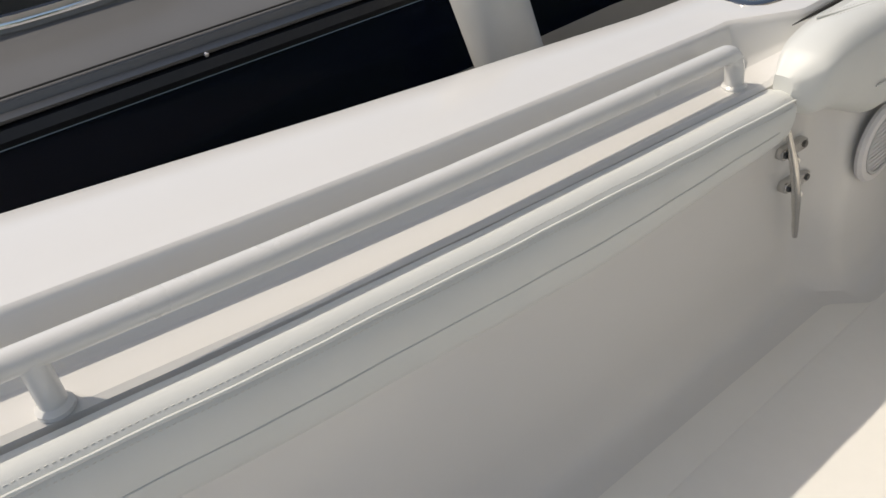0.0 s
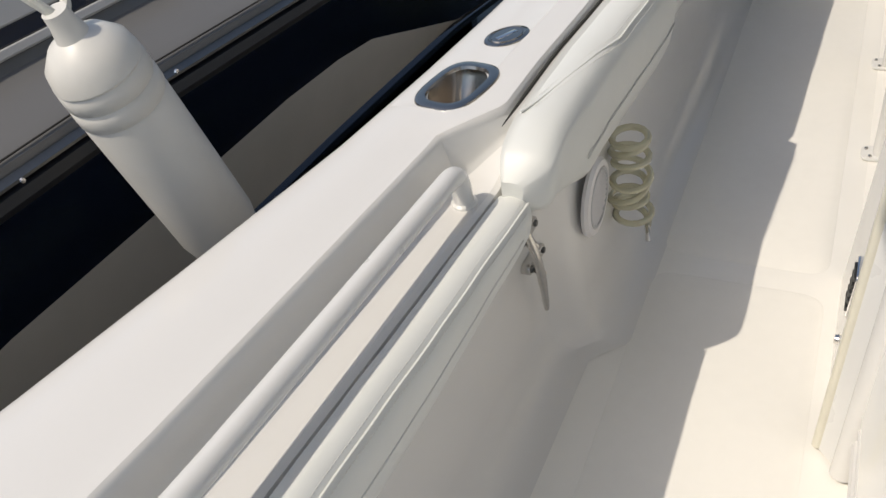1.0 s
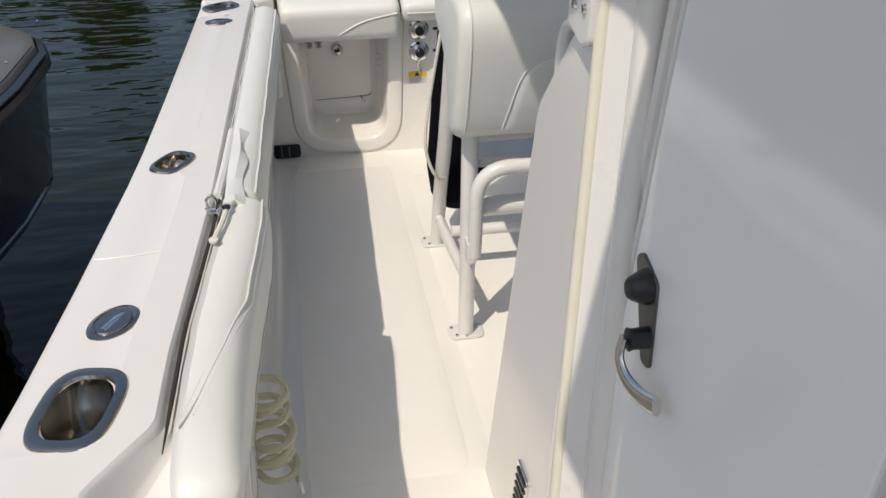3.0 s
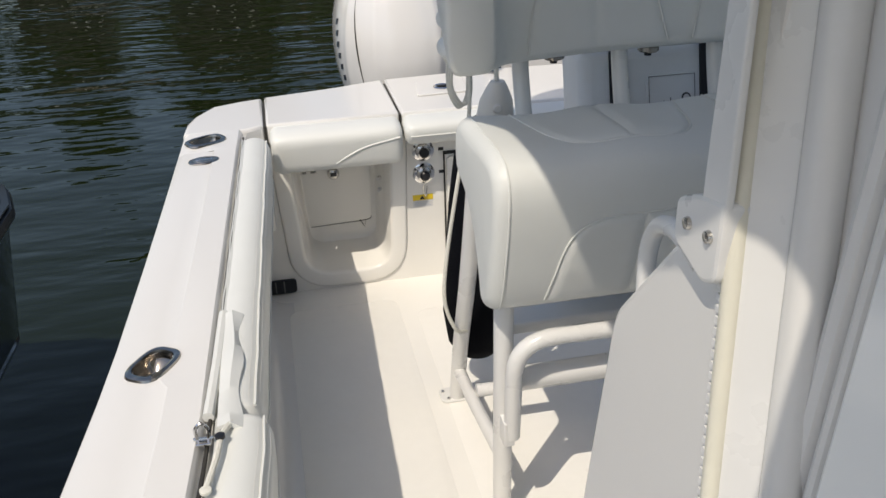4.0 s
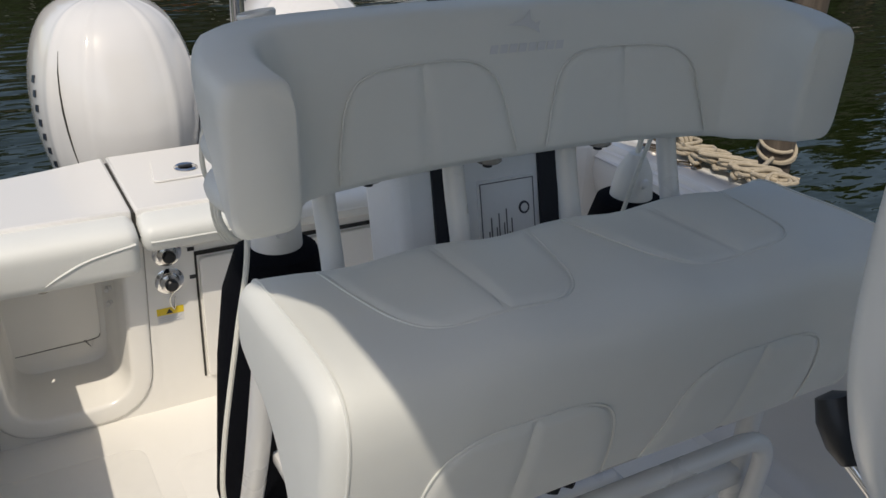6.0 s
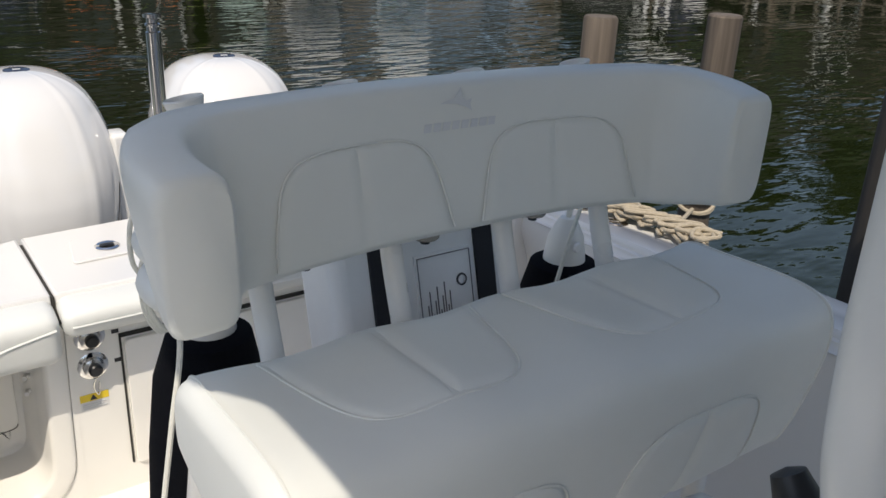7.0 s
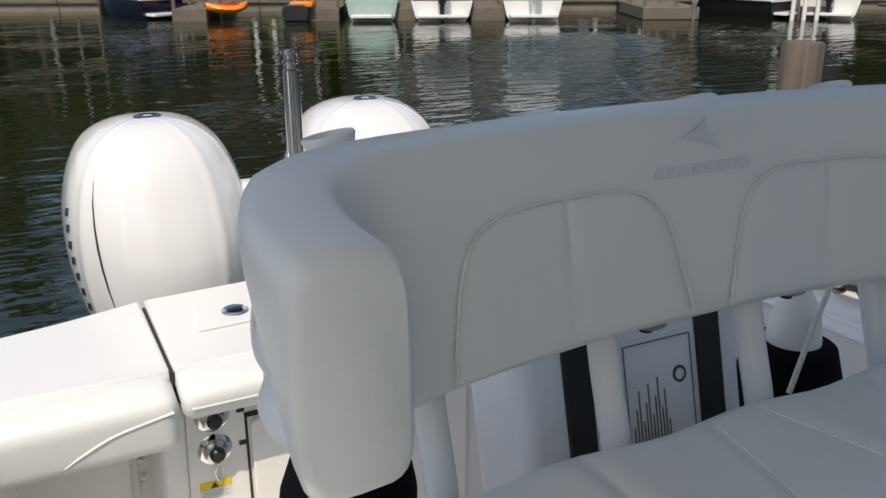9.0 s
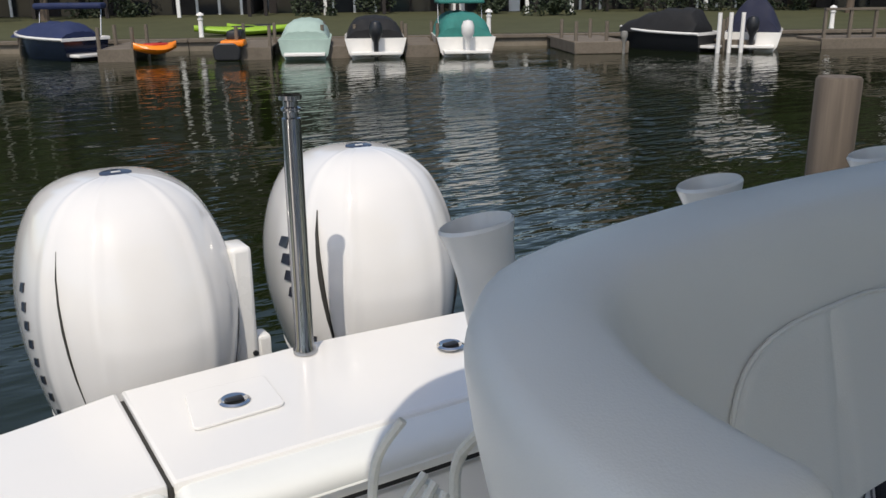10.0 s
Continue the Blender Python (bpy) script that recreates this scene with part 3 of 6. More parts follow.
def bolster(name, y0, y1, off, top, h, w, label, sag=0.0, seam=0.62, curve=False):
    """A long pad along the port gunwale; off and top follow y."""
    t = thing(name, (off((y0 + y1) / 2), (y0 + y1) / 2, 0.5), label, "bolster", "side bolsters")
    n = 60
    ys = [y0 + (y1 - y0) * k / n for k in range(n + 1)]
    ys = sorted(set(ys + [y0 + 0.008, y0 + 0.02, y0 + 0.038, y1 - 0.008, y1 - 0.02, y1 - 0.038]))
    rings = []
    base = [(0.0, -h * 0.80), (0.0, -0.012), (0.012, 0.0), (w * 0.45, 0.006), (w * 0.78, -0.004), (w * 0.95, -0.028), (w, -0.055), (w * 0.97, -h * 0.55),
            (w * 0.84, -h * 0.86), (w * 0.62, -h * 0.98), (w * 0.35, -h)]
    base = [(p.x, p.y) for p in smooth_path([(a, b, 0) for a, b in base], 3, True)]
    for i, y in enumerate(ys):
        e = min(y - y0, y1 - y)
        blunt = (y0 < 1 and y > y1 - 0.2) or (curve and y < y0 + 0.2)
        k = min(1.0, 0.40 + 0.60 * math.sin(min(1, e / 0.055) * math.pi / 2)) if blunt else min(1.0, 0.72 + 0.28 * math.sin(min(1, e / 0.03) * math.pi / 2))
        cx, cz = w * 0.25, -h * 0.35
        wob = ripple(y)
        kh = 0.45 + 0.55 * min(1, (y - y0) / 0.30) if curve else (0.62 + 0.38 * min(1, (y1 - y) / 0.55) if y0 < 1 else 1.0)
        rings.append([(off(y) + cx + (a - cx) * k + wob, y, top(y) + (cz + (b - cz) * k) * kh - sag * (1 - e / (y1 - y0) * 2) ** 2 * (a / w)) for a, b in base])
    part("pad", loft(rings), VINYL, t)
    yy = ys[3:-3]
    lip = lambda y, u, v: (off(y) + u * w + ripple(y), y, top(y) + v)
    pu = lambda y: 0.05 + 0.82 * min(1, max(0, (y - 3.17) / 0.36)) ** 0.7 if curve else 0.88
    pz = lambda u: 0.004 - 0.016 * max(0, (u - 0.45) / 0.45) ** 2
    part("piping", tube([lip(y, pu(y), pz(pu(y))) for y in yy if not curve or y > 3.17], 0.0026 if curve else 0.003, 6), PIPING, t)
    part("seam", tube([lip(y, 0.972, -h * seam * (0.62 + 0.38 * min(1, (y1 - y) / 0.55) if y0 < 1 else 1.0)) for y in (yy[16:-2] if curve else yy[2:-2])], 0.0018, 6), PIPING, t)
    m = int((y1 - y0) / 0.009)
    for dz, du in (((0.0, -0.10), (0.0, 0.10)) if curve else ((0.001, -0.12), (-0.013, 0.075))):
        bm = bmesh.new()
        for k in range(m):
            y = y0 + 0.05 + (y1 - y0 - 0.1) * k / m
            if curve and y < 3.19:
                continue
            x, _, z = lip(y, pu(y) + du, pz(pu(y) + du) + dz * 0.3 + 0.0012)
            box((x - 0.0004, y - 0.0022, z - 0.0010), (x + 0.0004, y + 0.0022, z + 0.0003), bm=bm)
        tagged(part("stitching", bm, STITCH, t, smooth=False), kind="stuff")
    return t


bolster("side_bolster", 0.5, 3.075, lambda y: lerp_table(XA, y) + 0.109 + 0.006 * min(1, max(0, 2.99 - y)) + 0.02 * max(0, 2.2 - y), lambda y: lerp_table(ZT, y) - 0.102, 0.158, 0.066,
        "long white vinyl side bolster with stitched piping, below the grab rail", seam=0.55)
bolster("side_bolster", 3.035, 3.955, lambda y: lerp_table(XI, y) + 0.003, lambda y: lerp_table(ZT, y) - 0.008 - 0.040 * max(0, 1 - (y - 3.035) / 0.16) ** 2, 0.25, 0.101,
        "white vinyl side bolster with piping along the gunwale", curve=True)
bolster("side_bolster", 3.945, 5.50, lambda y: lerp_table(XI, y) - 0.010, lambda y: lerp_table(ZT, y) - 0.006, 0.23, 0.094,
        "white vinyl side bolster with a loose front end, along the gunwale")

# dark strip put in for the shaded gap between the gunwale lip and the pads
lip_gap = thing("bolster_gap", (-1.12, 4.3, 0.71), "dark strip standing in for the shaded gap between gunwale lip and bolsters", "trim")
for ya, yb in ((3.12, 3.93), (3.97, 5.50)):
    part("strip", tube([(lerp_table(XI, y) - 0.006, y, lerp_table(ZT, y) - 0.007) for y in [ya + (yb - ya) * k / 12 for k in range(13)]], [0.001, 0.003] + [0.0042] * 11, 6), GAP, lip_gap)

# grab rail beside the fore bolster
rail = thing("grab_rail", (-1.25, 2.3, 0.68), "white powder-coated grab rail along the recessed shelf", "rail")


def rail_pt(y, dz):
    return (lerp_table(XA, y) + 0.066 + 0.022 * min(1.2, max(0, 2.95 - y)), y, lerp_table(ZT, y) - 0.100 + dz)


run = arc_path([rail_pt(2.992, 0.0), rail_pt(2.985, 0.078), rail_pt(2.90, 0.078)], 0.045, 8) + [rail_pt(y, 0.078 + 0.008 * min(1, 2.9 - y)) for y in (2.6, 2.3, 2.0, 1.7, 1.4, 1.1, 0.9)]
run += arc_path([rail_pt(0.85, 0.086), rail_pt(0.80, 0.086), rail_pt(0.79, 0.0)], 0.05, 6)
part("rail", tube(run, 0.0185, 18), TUBE, rail)
for y, hgt in ((1.70, 0.08), (2.992, 0.02)):
    x, _, z = rail_pt(y, 0)
    part("post", lathe([(0.024, 0.0), (0.024, 0.006), (0.0175, 0.012), (0.0175, hgt)], 18, Matrix.Translation((x, y, z))), TUBE, rail)

# ---------------------------------------------------------------- fittings on the gunwale
def rod_holder(name, x, y, z, a, b, turn, label, deep=True, sink=1.0):
    """An oval flush holder: polished flange with a dark tube sunk in it."""
    t = thing(name, (x, y, z), label, "rod holder", "gunwale rod holders")
    m = Matrix.Translation((x, y, z)) @ Matrix.Rotation(radians(turn), 4, "Z")
    def ring(sa, sb, h, dx=0.0, p=3.0):
        return oval(m, sa, sb, h, p, 32, dx)
    if deep:
        part("flange", loft([ring(a, b, 0.0005), ring(a - 0.002, b - 0.002, 0.005), ring(a - 0.008, b - 0.008, 0.008), ring(a * 0.76, b * 0.72, 0.0065), ring(a * 0.72, b * 0.68, -0.002)], caps=False), FLANGE, t)
        part("throat", loft([ring(a * 0.725, b * 0.685, 0.001), ring(a * 0.70, b * 0.66, -0.012), ring(a * 0.60, b * 0.60, -0.040 * sink, -0.08 * a), ring(a * 0.48, b * 0.54, -0.075 * sink, -0.18 * a)], caps=False), FLANGE, t)
        part("bottom", loft([ring(a * 0.50, b * 0.55, -0.072 * sink, -0.18 * a), ring(a * 0.30, b * 0.35, -0.078 * sink, -0.18 * a)]), DSTEEL if sink > 0.9 else STEEL, t)
    else:
        part("flange", loft([ring(a, b, 0.0005, p=2), ring(a - 0.002, b - 0.002, 0.004, p=2), ring(a * 0.8, b * 0.8, 0.006, p=2), ring(a * 0.72, b * 0.72, 0.0035, p=2)]), FLANGE, t)
        part("cover", loft([ring(a * 0.70, b * 0.70, 0.003, p=2), ring(a * 0.66, b * 0.66, 0.006, p=2), ring(a * 0.2, b * 0.2, 0.0066, p=2)]), FLANGE, t)
        part("mark", moved(box((-0.5 * a, -0.006, 0.004), (0.5 * a, 0.006, 0.0078), 0.002), m), CHROME, t)
    return t


rod_holder("rod_holder", -1.290, 3.235, lerp_table(ZT, 3.235), 0.097, 0.066, 80, "large oval polished cup set in the gunwale")
rod_holder("deck_plate", -1.272, 3.465, lerp_table(ZT, 3.465), 0.056, 0.041, 60, "oval polished cap set flush in the gunwale", deep=False)
rod_holder("rod_holder", -1.232, 4.13, 0.7215, 0.062, 0.042, 60, "oval polished steel rod holder set in the gunwale", sink=0.42)
rod_holder("rod_holder", -1.178, 5.285, 0.7215, 0.050, 0.034, 10, "small oval polished cap set in the gunwale", deep=False)
rod_holder("rod_holder", -1.180, 5.475, 0.7215, 0.070, 0.046, 30, "oval polished steel rod holder set in the gunwale", sink=0.55)
rod_holder("rod_holder", 1.255, 5.44, 0.7225, 0.062, 0.042, 130, "oval polished steel rod holder set in the gunwale", deep=False)
rod_holder("deck_plate", 1.245, 5.26, 0.7225, 0.048, 0.034, 130, "oval polished cap set flush in the gunwale", deep=False)

tr = bmesh.new()
tube([(-1.345, 3.70, 0.7235), (-1.27, 3.70, 0.7255), (-1.19, 3.715, 0.7255)], 0.004, 6, bm=tr, flat=0.5)
solid("trim", tr, GEL, "low moulded ridge across the gunwale top", "trim", kind="structure")

# shackle and cord on the gunwale lip
sh = thing("rail_shackle", (-1.118, 3.855, 0.725), "small chrome D-shackle on the gunwale lip", "shackle")
part("base", box((-1.135, 3.845, 0.724), (-1.108, 3.868, 0.729), 0.002), CHROME, sh)
part("bow", tube(smooth_path([(-1.13, 3.857, 0.728), (-1.133, 3.857, 0.752), (-1.122, 3.857, 0.765), (-1.111, 3.857, 0.752), (-1.114, 3.857, 0.728)], 5), 0.0035, 7), CHROME, sh)
part("pin", tube([(-1.138, 3.857, 0.733), (-1.104, 3.857, 0.733)], 0.003, 7), STEEL, sh)
tg = thing("bolster_toggle", (-1.10, 3.87, 0.72), "white plastic toggle with a snap on a loose cord", "toggle")
part("cord", tube(smooth_path([(-1.115, 3.72, 0.728), (-1.098, 3.80, 0.732), (-1.09, 3.86, 0.732), (-1.075, 3.90, 0.727)], 6), 0.006, 8), ROPEW, tg)
part("end", lathe([(0.001, 0), (0.010, 0.001), (0.010, 0.006), (0.001, 0.008)], 12, Matrix.Translation((-1.113, 3.725, 0.727))), ROPEW, tg)
part("snap", lathe([(0.001, 0), (0.009, 0.0), (0.009, 0.006), (0.001, 0.008)], 14, Matrix.Translation((-1.092, 3.85, 0.735))), BLACK, tg)
flp = thing("loose_bolster_strip", (-1.06, 4.05, 0.72), "loose white vinyl bolster flap lying open along the gunwale", "trim")
part("retainer", tube([(-1.117, 3.93, 0.722), (-1.106, 4.10, 0.722), (-1.097, 4.30, 0.721)], 0.011, 8), PIPING, flp)
bm = loft([[(-1.10 + 0.012 * (y - 3.88), y, 0.728), (-1.075 + 0.004 * math.sin(y * 17), y, 0.734 + 0.003 * math.sin(y * 25)), (-1.058 + 0.005 * math.sin(y * 31), y, 0.722 + 0.004 * math.sin(y * 19)),
            (-1.058 + 0.005 * math.sin(y * 31), y, 0.716 + 0.004 * math.sin(y * 19)), (-1.075, y, 0.722), (-1.10, y, 0.722)] for y in [3.89 + 0.02 * k for k in range(21)]])
part("flap", bm, VINYL, flp)

# cleat on the inner side
cl = thing("cleat", (-1.16, 3.15, 0.35), "polished steel cleat with two bolted feet on the inner side", "cleat")
part("horn", tube(smooth_path([(-1.132, 3.108, 0.530), (-1.126, 3.140, 0.44), (-1.124, 3.165, 0.36), (-1.129, 3.192, 0.275), (-1.138, 3.222, 0.185)], 4), [0.005, 0.006, 0.007, 0.008, 0.009, 0.010, 0.010, 0.010, 0.010, 0.010, 0.010, 0.010, 0.009, 0.008, 0.008, 0.007, 0.006], 12), STEEL, cl)
for y, z in ((3.150, 0.425), (3.182, 0.325)):
    f = part("foot", tube([(-1.166, y + 0.040, z), (-1.126, y, z)], 0.011, 10), STEEL, cl)
    part("base", prism(round_poly([(y - 0.004, z - 0.012), (y + 0.098, z - 0.020), (y + 0.098, z + 0.008), (y - 0.004, z + 0.016)], 0.013), -1.176, -1.152, "x", bevel=0.003), STEEL, f)
    for dy in (0.010, 0.083):
        part("bolt", lathe([(0.001, 0), (0.008, 0), (0.007, 0.004), (0.001, 0.005)], 10, Matrix.Translation((-1.152, y + dy, z - 0.05 * dy)) @ Matrix.Rotation(radians(90), 4, "Y")), DSTEEL, f)

# speaker
sp = thing("speaker", (-1.08, 3.43, 0.33), "round white marine loudspeaker with a grille on the inner side", "speaker")
m = Matrix.Translation((-1.086, 3.43, 0.360)) @ Matrix.Rotation(radians(90), 4, "Y")
part("bezel", lathe([(0.001, 0.0), (0.092, 0.0), (0.094, 0.008), (0.088, 0.016), (0.074, 0.018), (0.070, 0.012), (0.001, 0.012)], 40, m), SOCK, sp)
for k in range(11):
    w = 0.066 * math.sqrt(max(0.05, 1 - ((k - 5) / 5.6) ** 2))
    z = 0.360 + (k - 5) * 0.0115
    part("slat", box((-1.076, 3.43 - w, z - 0.003), (-1.069, 3.43 + w, z + 0.003), 0.0015, 1), SOCK, sp)
part("ring", lathe([(0.071, 0.014), (0.071, 0.019), (0.066, 0.019), (0.066, 0.014)], 36, m, caps=False), COWLGREY, sp)

# coiled wash-down hose
hs = thing("coiled_hose", (-1.0, 3.58, 0.1), "translucent yellowed coiled hose hanging by the wall", "hose")
coil = [(-1.040 + 0.044 * math.cos(a) + 0.006 * math.sin(a * 0.31), 3.60 + 0.046 * math.sin(a) + 0.012 * math.sin(a * 0.23), 0.16 + 0.040 * a / math.tau + 0.010 * math.sin(a * 0.7)) for a in [k * math.tau / 18 for k in range(18 * 7)]]
part("coil", tube(coil, 0.0085, 8), HOSE, hs)
part("nozzle", tube([(-0.998, 3.60, 0.162), (-0.992, 3.585, 0.158), (-0.986, 3.565, 0.140)], 0.007, 10), CHROME, hs)

# ---------------------------------------------------------------- console with door
con = thing("console", (0, 3.0, 0), "white gelcoat helm console with a side door", "console")


def lean(bm, k=0.058):
    """The console's sides lean inwards as they rise."""
    for v in bm.verts:
        v.co.x -= math.copysign(k * v.co.z, v.co.x)
    return bm


aft = round_poly([(3.255, -0.01), (3.71, -0.01), (3.665, 0.70), (3.642, 1.02), (3.46, 1.25), (3.425, 1.30), (3.40, 1.62), (3.37, 1.62)], [0, 0, 0.02, 0.03, 0.03, 0.02, 0.01, 0])
part("body", lean(prism(aft, -0.528, 0.528, "x", bevel=0.010)), GEL, con)
fore = round_poly([(2.36, -0.01), (3.27, -0.01), (3.39, 1.62), (2.50, 1.62), (2.36, 1.2)], [0, 0, 0, 0.1, 0.1])
part("body", lean(prism(fore, -0.470, 0.470, "x", bevel=0.010)), GEL, con)
SX = -0.475
dpts = round_poly([(2.60, 0.20), (3.198, 0.17), (3.205, 1.50), (2.66, 1.52)], 0.05)
door = part("door", lean(prism(dpts, SX - 0.010, SX + 0.01, "x", bevel=0.005)), DOORGEL, con, "glossy white door")
part("door_frame", lean(tube([(SX - 0.002, a, b) for a, b in round_poly([(2.575, 0.17), (3.210, 0.145), (3.217, 1.53), (2.64, 1.55)], 0.06)], 0.008, 8, closed=True)), GEL, con)
part("door_frame", lean(tube([(SX, a, b) for a, b in round_poly([(2.515, 0.13), (3.236, 0.11), (3.245, 1.56), (2.59, 1.58)], 0.07)], 0.014, 8, closed=True)), GEL, con)
rx = Matrix.Rotation(radians(-90), 4, "Y")
part("latch_plate", lean(prism(round_poly([(3.075, 0.825), (3.105, 0.820), (3.185, 0.955), (3.170, 0.972), (3.105, 0.955)], 0.010), SX - 0.015, SX - 0.009, "x")), DSTEEL, door)
part("knob", lean(lathe([(0.001, 0), (0.028, 0.0), (0.0265, 0.008), (0.018, 0.027), (0.014, 0.031), (0.001, 0.032)], 22, Matrix.Translation((SX - 0.014, 3.132, 0.935)) @ rx)), BLACK, door)
part("knob", lean(lathe([(0.001, 0), (0.017, 0.0), (0.016, 0.026), (0.018, 0.031), (0.001, 0.033)], 20, Matrix.Translation((SX - 0.014, 3.098, 0.868)) @ rx)), BLACK, door)
part("handle", lean(tube(smooth_path([(SX - 0.052, 3.100, 0.872), (SX - 0.056, 3.092, 0.840), (SX - 0.052, 3.062, 0.822), (SX - 0.046, 3.02, 0.825), (SX - 0.040, 2.985, 0.838)], 5), [0.010 + 0.005 * min(1, k / 12) for k in range(21)], 12, flat=0.5)), STEEL, door)
part("hinge", lean(box((SX - 0.016, 2.603, 0.885), (SX - 0.008, 2.618, 1.010), 0.002)), DSTEEL, door)
for k in range(5):
    part("screw", lean(lathe([(0.001, 0), (0.003, 0), (0.0025, 0.002), (0.001, 0.003)], 8, Matrix.Translation((SX - 0.016, 2.610, 0.90 + k * 0.024)) @ rx)), CHROME, door)
SX = -0.528
# louvred vent low on the console side
part("vent_frame", lean(prism(round_poly([(3.375, 0.165), (3.455, 0.165), (3.455, 0.285), (3.375, 0.285)], 0.012), SX - 0.006, SX + 0.002, "x", bevel=0.002)), CHROME, con)
for k in range(5):
    part("louvre", lean(box((SX - 0.010, 3.385, 0.178 + k * 0.021), (SX - 0.005, 3.445, 0.188 + k * 0.021), 0.002, 1)), DSTEEL, con)
part("drain_knob", lean(lathe([(0.001, 0), (0.012, 0), (0.010, 0.008), (0.001, 0.010)], 14, Matrix.Translation((SX, 3.42, 0.06)) @ rx)), STEEL, con)


# jamb that leans aft: soft edge trim, flat flange and rounded post
def jamb(x, y, z):
    return (x, y - 0.017 + 0.158 * z, z)


part("edge_trim", lean(tube([jamb(-0.537, 3.166, z) for z in (0.01, 0.5, 0.9, 1.3, 1.7, 2.1)], 0.012, 10)), CURTAIN, con, "yellowed plastic edge trim")
part("jamb_flange", lean(loft([[jamb(x, y, z) for x, y in ((-0.534, 3.156), (-0.504, 3.122), (-0.496, 3.128), (-0.524, 3.164))] for z in (0.01, 0.6, 1.2, 1.66)])), TUBE, con)
part("corner_post", lean(tube([jamb(-0.492, 3.165, z) for z in (0.02, 0.6, 1.0, 1.5, 2.1)], 0.022, 16)), GEL, con)
part("jamb_roll", lean(tube([jamb(-0.486, 3.106, z) for z in (0.01, 0.5, 1.0, 1.66)], 0.024, 16)), GEL, con)
part("zipper", lean(tube([jamb(-0.528, 3.192, z) for z in (0.72, 1.0, 1.36)], 0.004, 6)), TUBE, con)
for k in range(44):
    x, y, z = jamb(-0.532, 3.195, 0.74 + k * 0.0138)
    part("zipper_tooth", lean(box((x - 0.004, y - 0.004, z), (x + 0.004, y + 0.004, z + 0.008))), TUBE, con, smooth=False)
part("track_screw", lean(lathe([(0.001, 0), (0.007, 0), (0.006, 0.003), (0.001, 0.004)], 12, Matrix.Translation((-0.519, 3.123 + 0.158 * 1.60, 1.60)) @ Matrix.Rotation(radians(-40), 4, "Z") @ rx)), STEEL, con)
# grab handle on the aft corner
part("grab_handle", lean(tube(smooth_path([(SX + 0.035, 3.615, 1.03), (SX + 0.03, 3.62, 1.12), (SX + 0.025, 3.595, 1.175), (SX + 0.02, 3.55, 1.20), (SX + 0.015, 3.50, 1.205), (SX + 0.010, 3.44, 1.20)], 6), 0.0135, 12)), TUBE, con)

# ---------------------------------------------------------------- hard top on its legs
tt = thing("hard_top", (0, 3.5, 0), "white hard top on powder-coated legs, unseen roof cut to cast shade", "hard top")
# unseen roof, its outline notched to cast the sun and shade patches
edge = [(-0.5, 4.94), (-0.6, 4.905), (-0.745, 4.79), (-0.856, 4.668), (-0.99, 4.435), (-1.03, 4.085), (-1.02, 3.825), (-0.952, 3.725), (-0.948, 3.533), (-0.935, 2.99), (-0.905, 2.92), (-0.852, 2.85), (-0.85, 2.768), (-1.256, 2.373), (-1.256, 1.613), (-1.1, 0.813)]
soft = [0.05, 0.05, 0.05, 0.08, 0.1, 0.1, 0.03, 0.03, 0.05, 0.02, 0.02, 0.02, 0.02, 0.03, 0.2, 0.3]
stern = [(1.10, 0.9), (1.36, 1.5), (1.36, 3.7), (0.62, 4.08), (0.53, 4.65), (0.42, 4.94)]
out = round_poly(edge + stern, soft + [0.3, 0.2, 0.2, 0.1, 0.1, 0.05], 4)
part("roof", prism(out, 2.18, 2.26, bevel=0.02), GEL, tt)
for s in (-1, 1):
    part("leg", tube(smooth_path([(s * 0.14, 3.50, 1.10), (s * 0.220, 3.55, 1.205), (s * 0.283, 3.568, 1.29), (s * 0.325, 3.572, 1.375), (s * 0.343, 3.572, 1.47), (s * 0.346, 3.572, 1.60), (s * 0.346, 3.572, 2.19)], 8), 0.029, 18), TUBE, tt)
    fin = [(3.345, 1.30), (3.398, 1.30), (3.388, 1.75), (3.384, 2.19), (3.364, 2.19), (3.356, 1.75)]
    part("gusset", prism(fin, min(s * 0.484, s * 0.474), max(s * 0.484, s * 0.474), "x", bevel=0.003), TUBE, tt)
    part("leg", tube([(s * 0.47, 2.75, 1.60), (s * 0.5, 2.6, 2.19)], 0.026, 14), TUBE, tt)
    bp = part("leg_bracket", prism(round_poly([(3.452, 1.235), (3.452, 1.290), (3.40, 1.315), (3.345, 1.325), (3.345, 1.230), (3.375, 1.215)], 0.012), min(s * 0.486, s * 0.45), max(s * 0.486, s * 0.45), "x", bevel=0.006), TUBE, tt)
    for (y, z) in ((3.416, 1.272), (3.368, 1.277)):
        part("bolt", lathe([(0.001, 0), (0.008, 0), (0.007, 0.005), (0.001, 0.006)], 12, Matrix.Translation((s * 0.486, y, z)) @ Matrix.Rotation(radians(90 * s), 4, "Y")), STEEL, bp)
th = thing("throttle_lever", (-0.03, 3.64, 1.0), "black throttle knob on a polished lever at the helm", "lever")
part("stem", tube(smooth_path([(-0.03, 3.62, 1.00), (-0.035, 3.69, 1.05), (-0.042, 3.745, 1.085)], 5), 0.009, 10), CHROME, th)
part("knob", moved(lathe([(0.001, -0.045), (0.014, -0.042), (0.024, -0.02), (0.027, 0.010), (0.021, 0.036), (0.001, 0.042)], 18), Matrix.Translation((-0.044, 3.756, 1.118)) @ Matrix.Rotation(radians(-35), 4, "X")), BLACK, th)

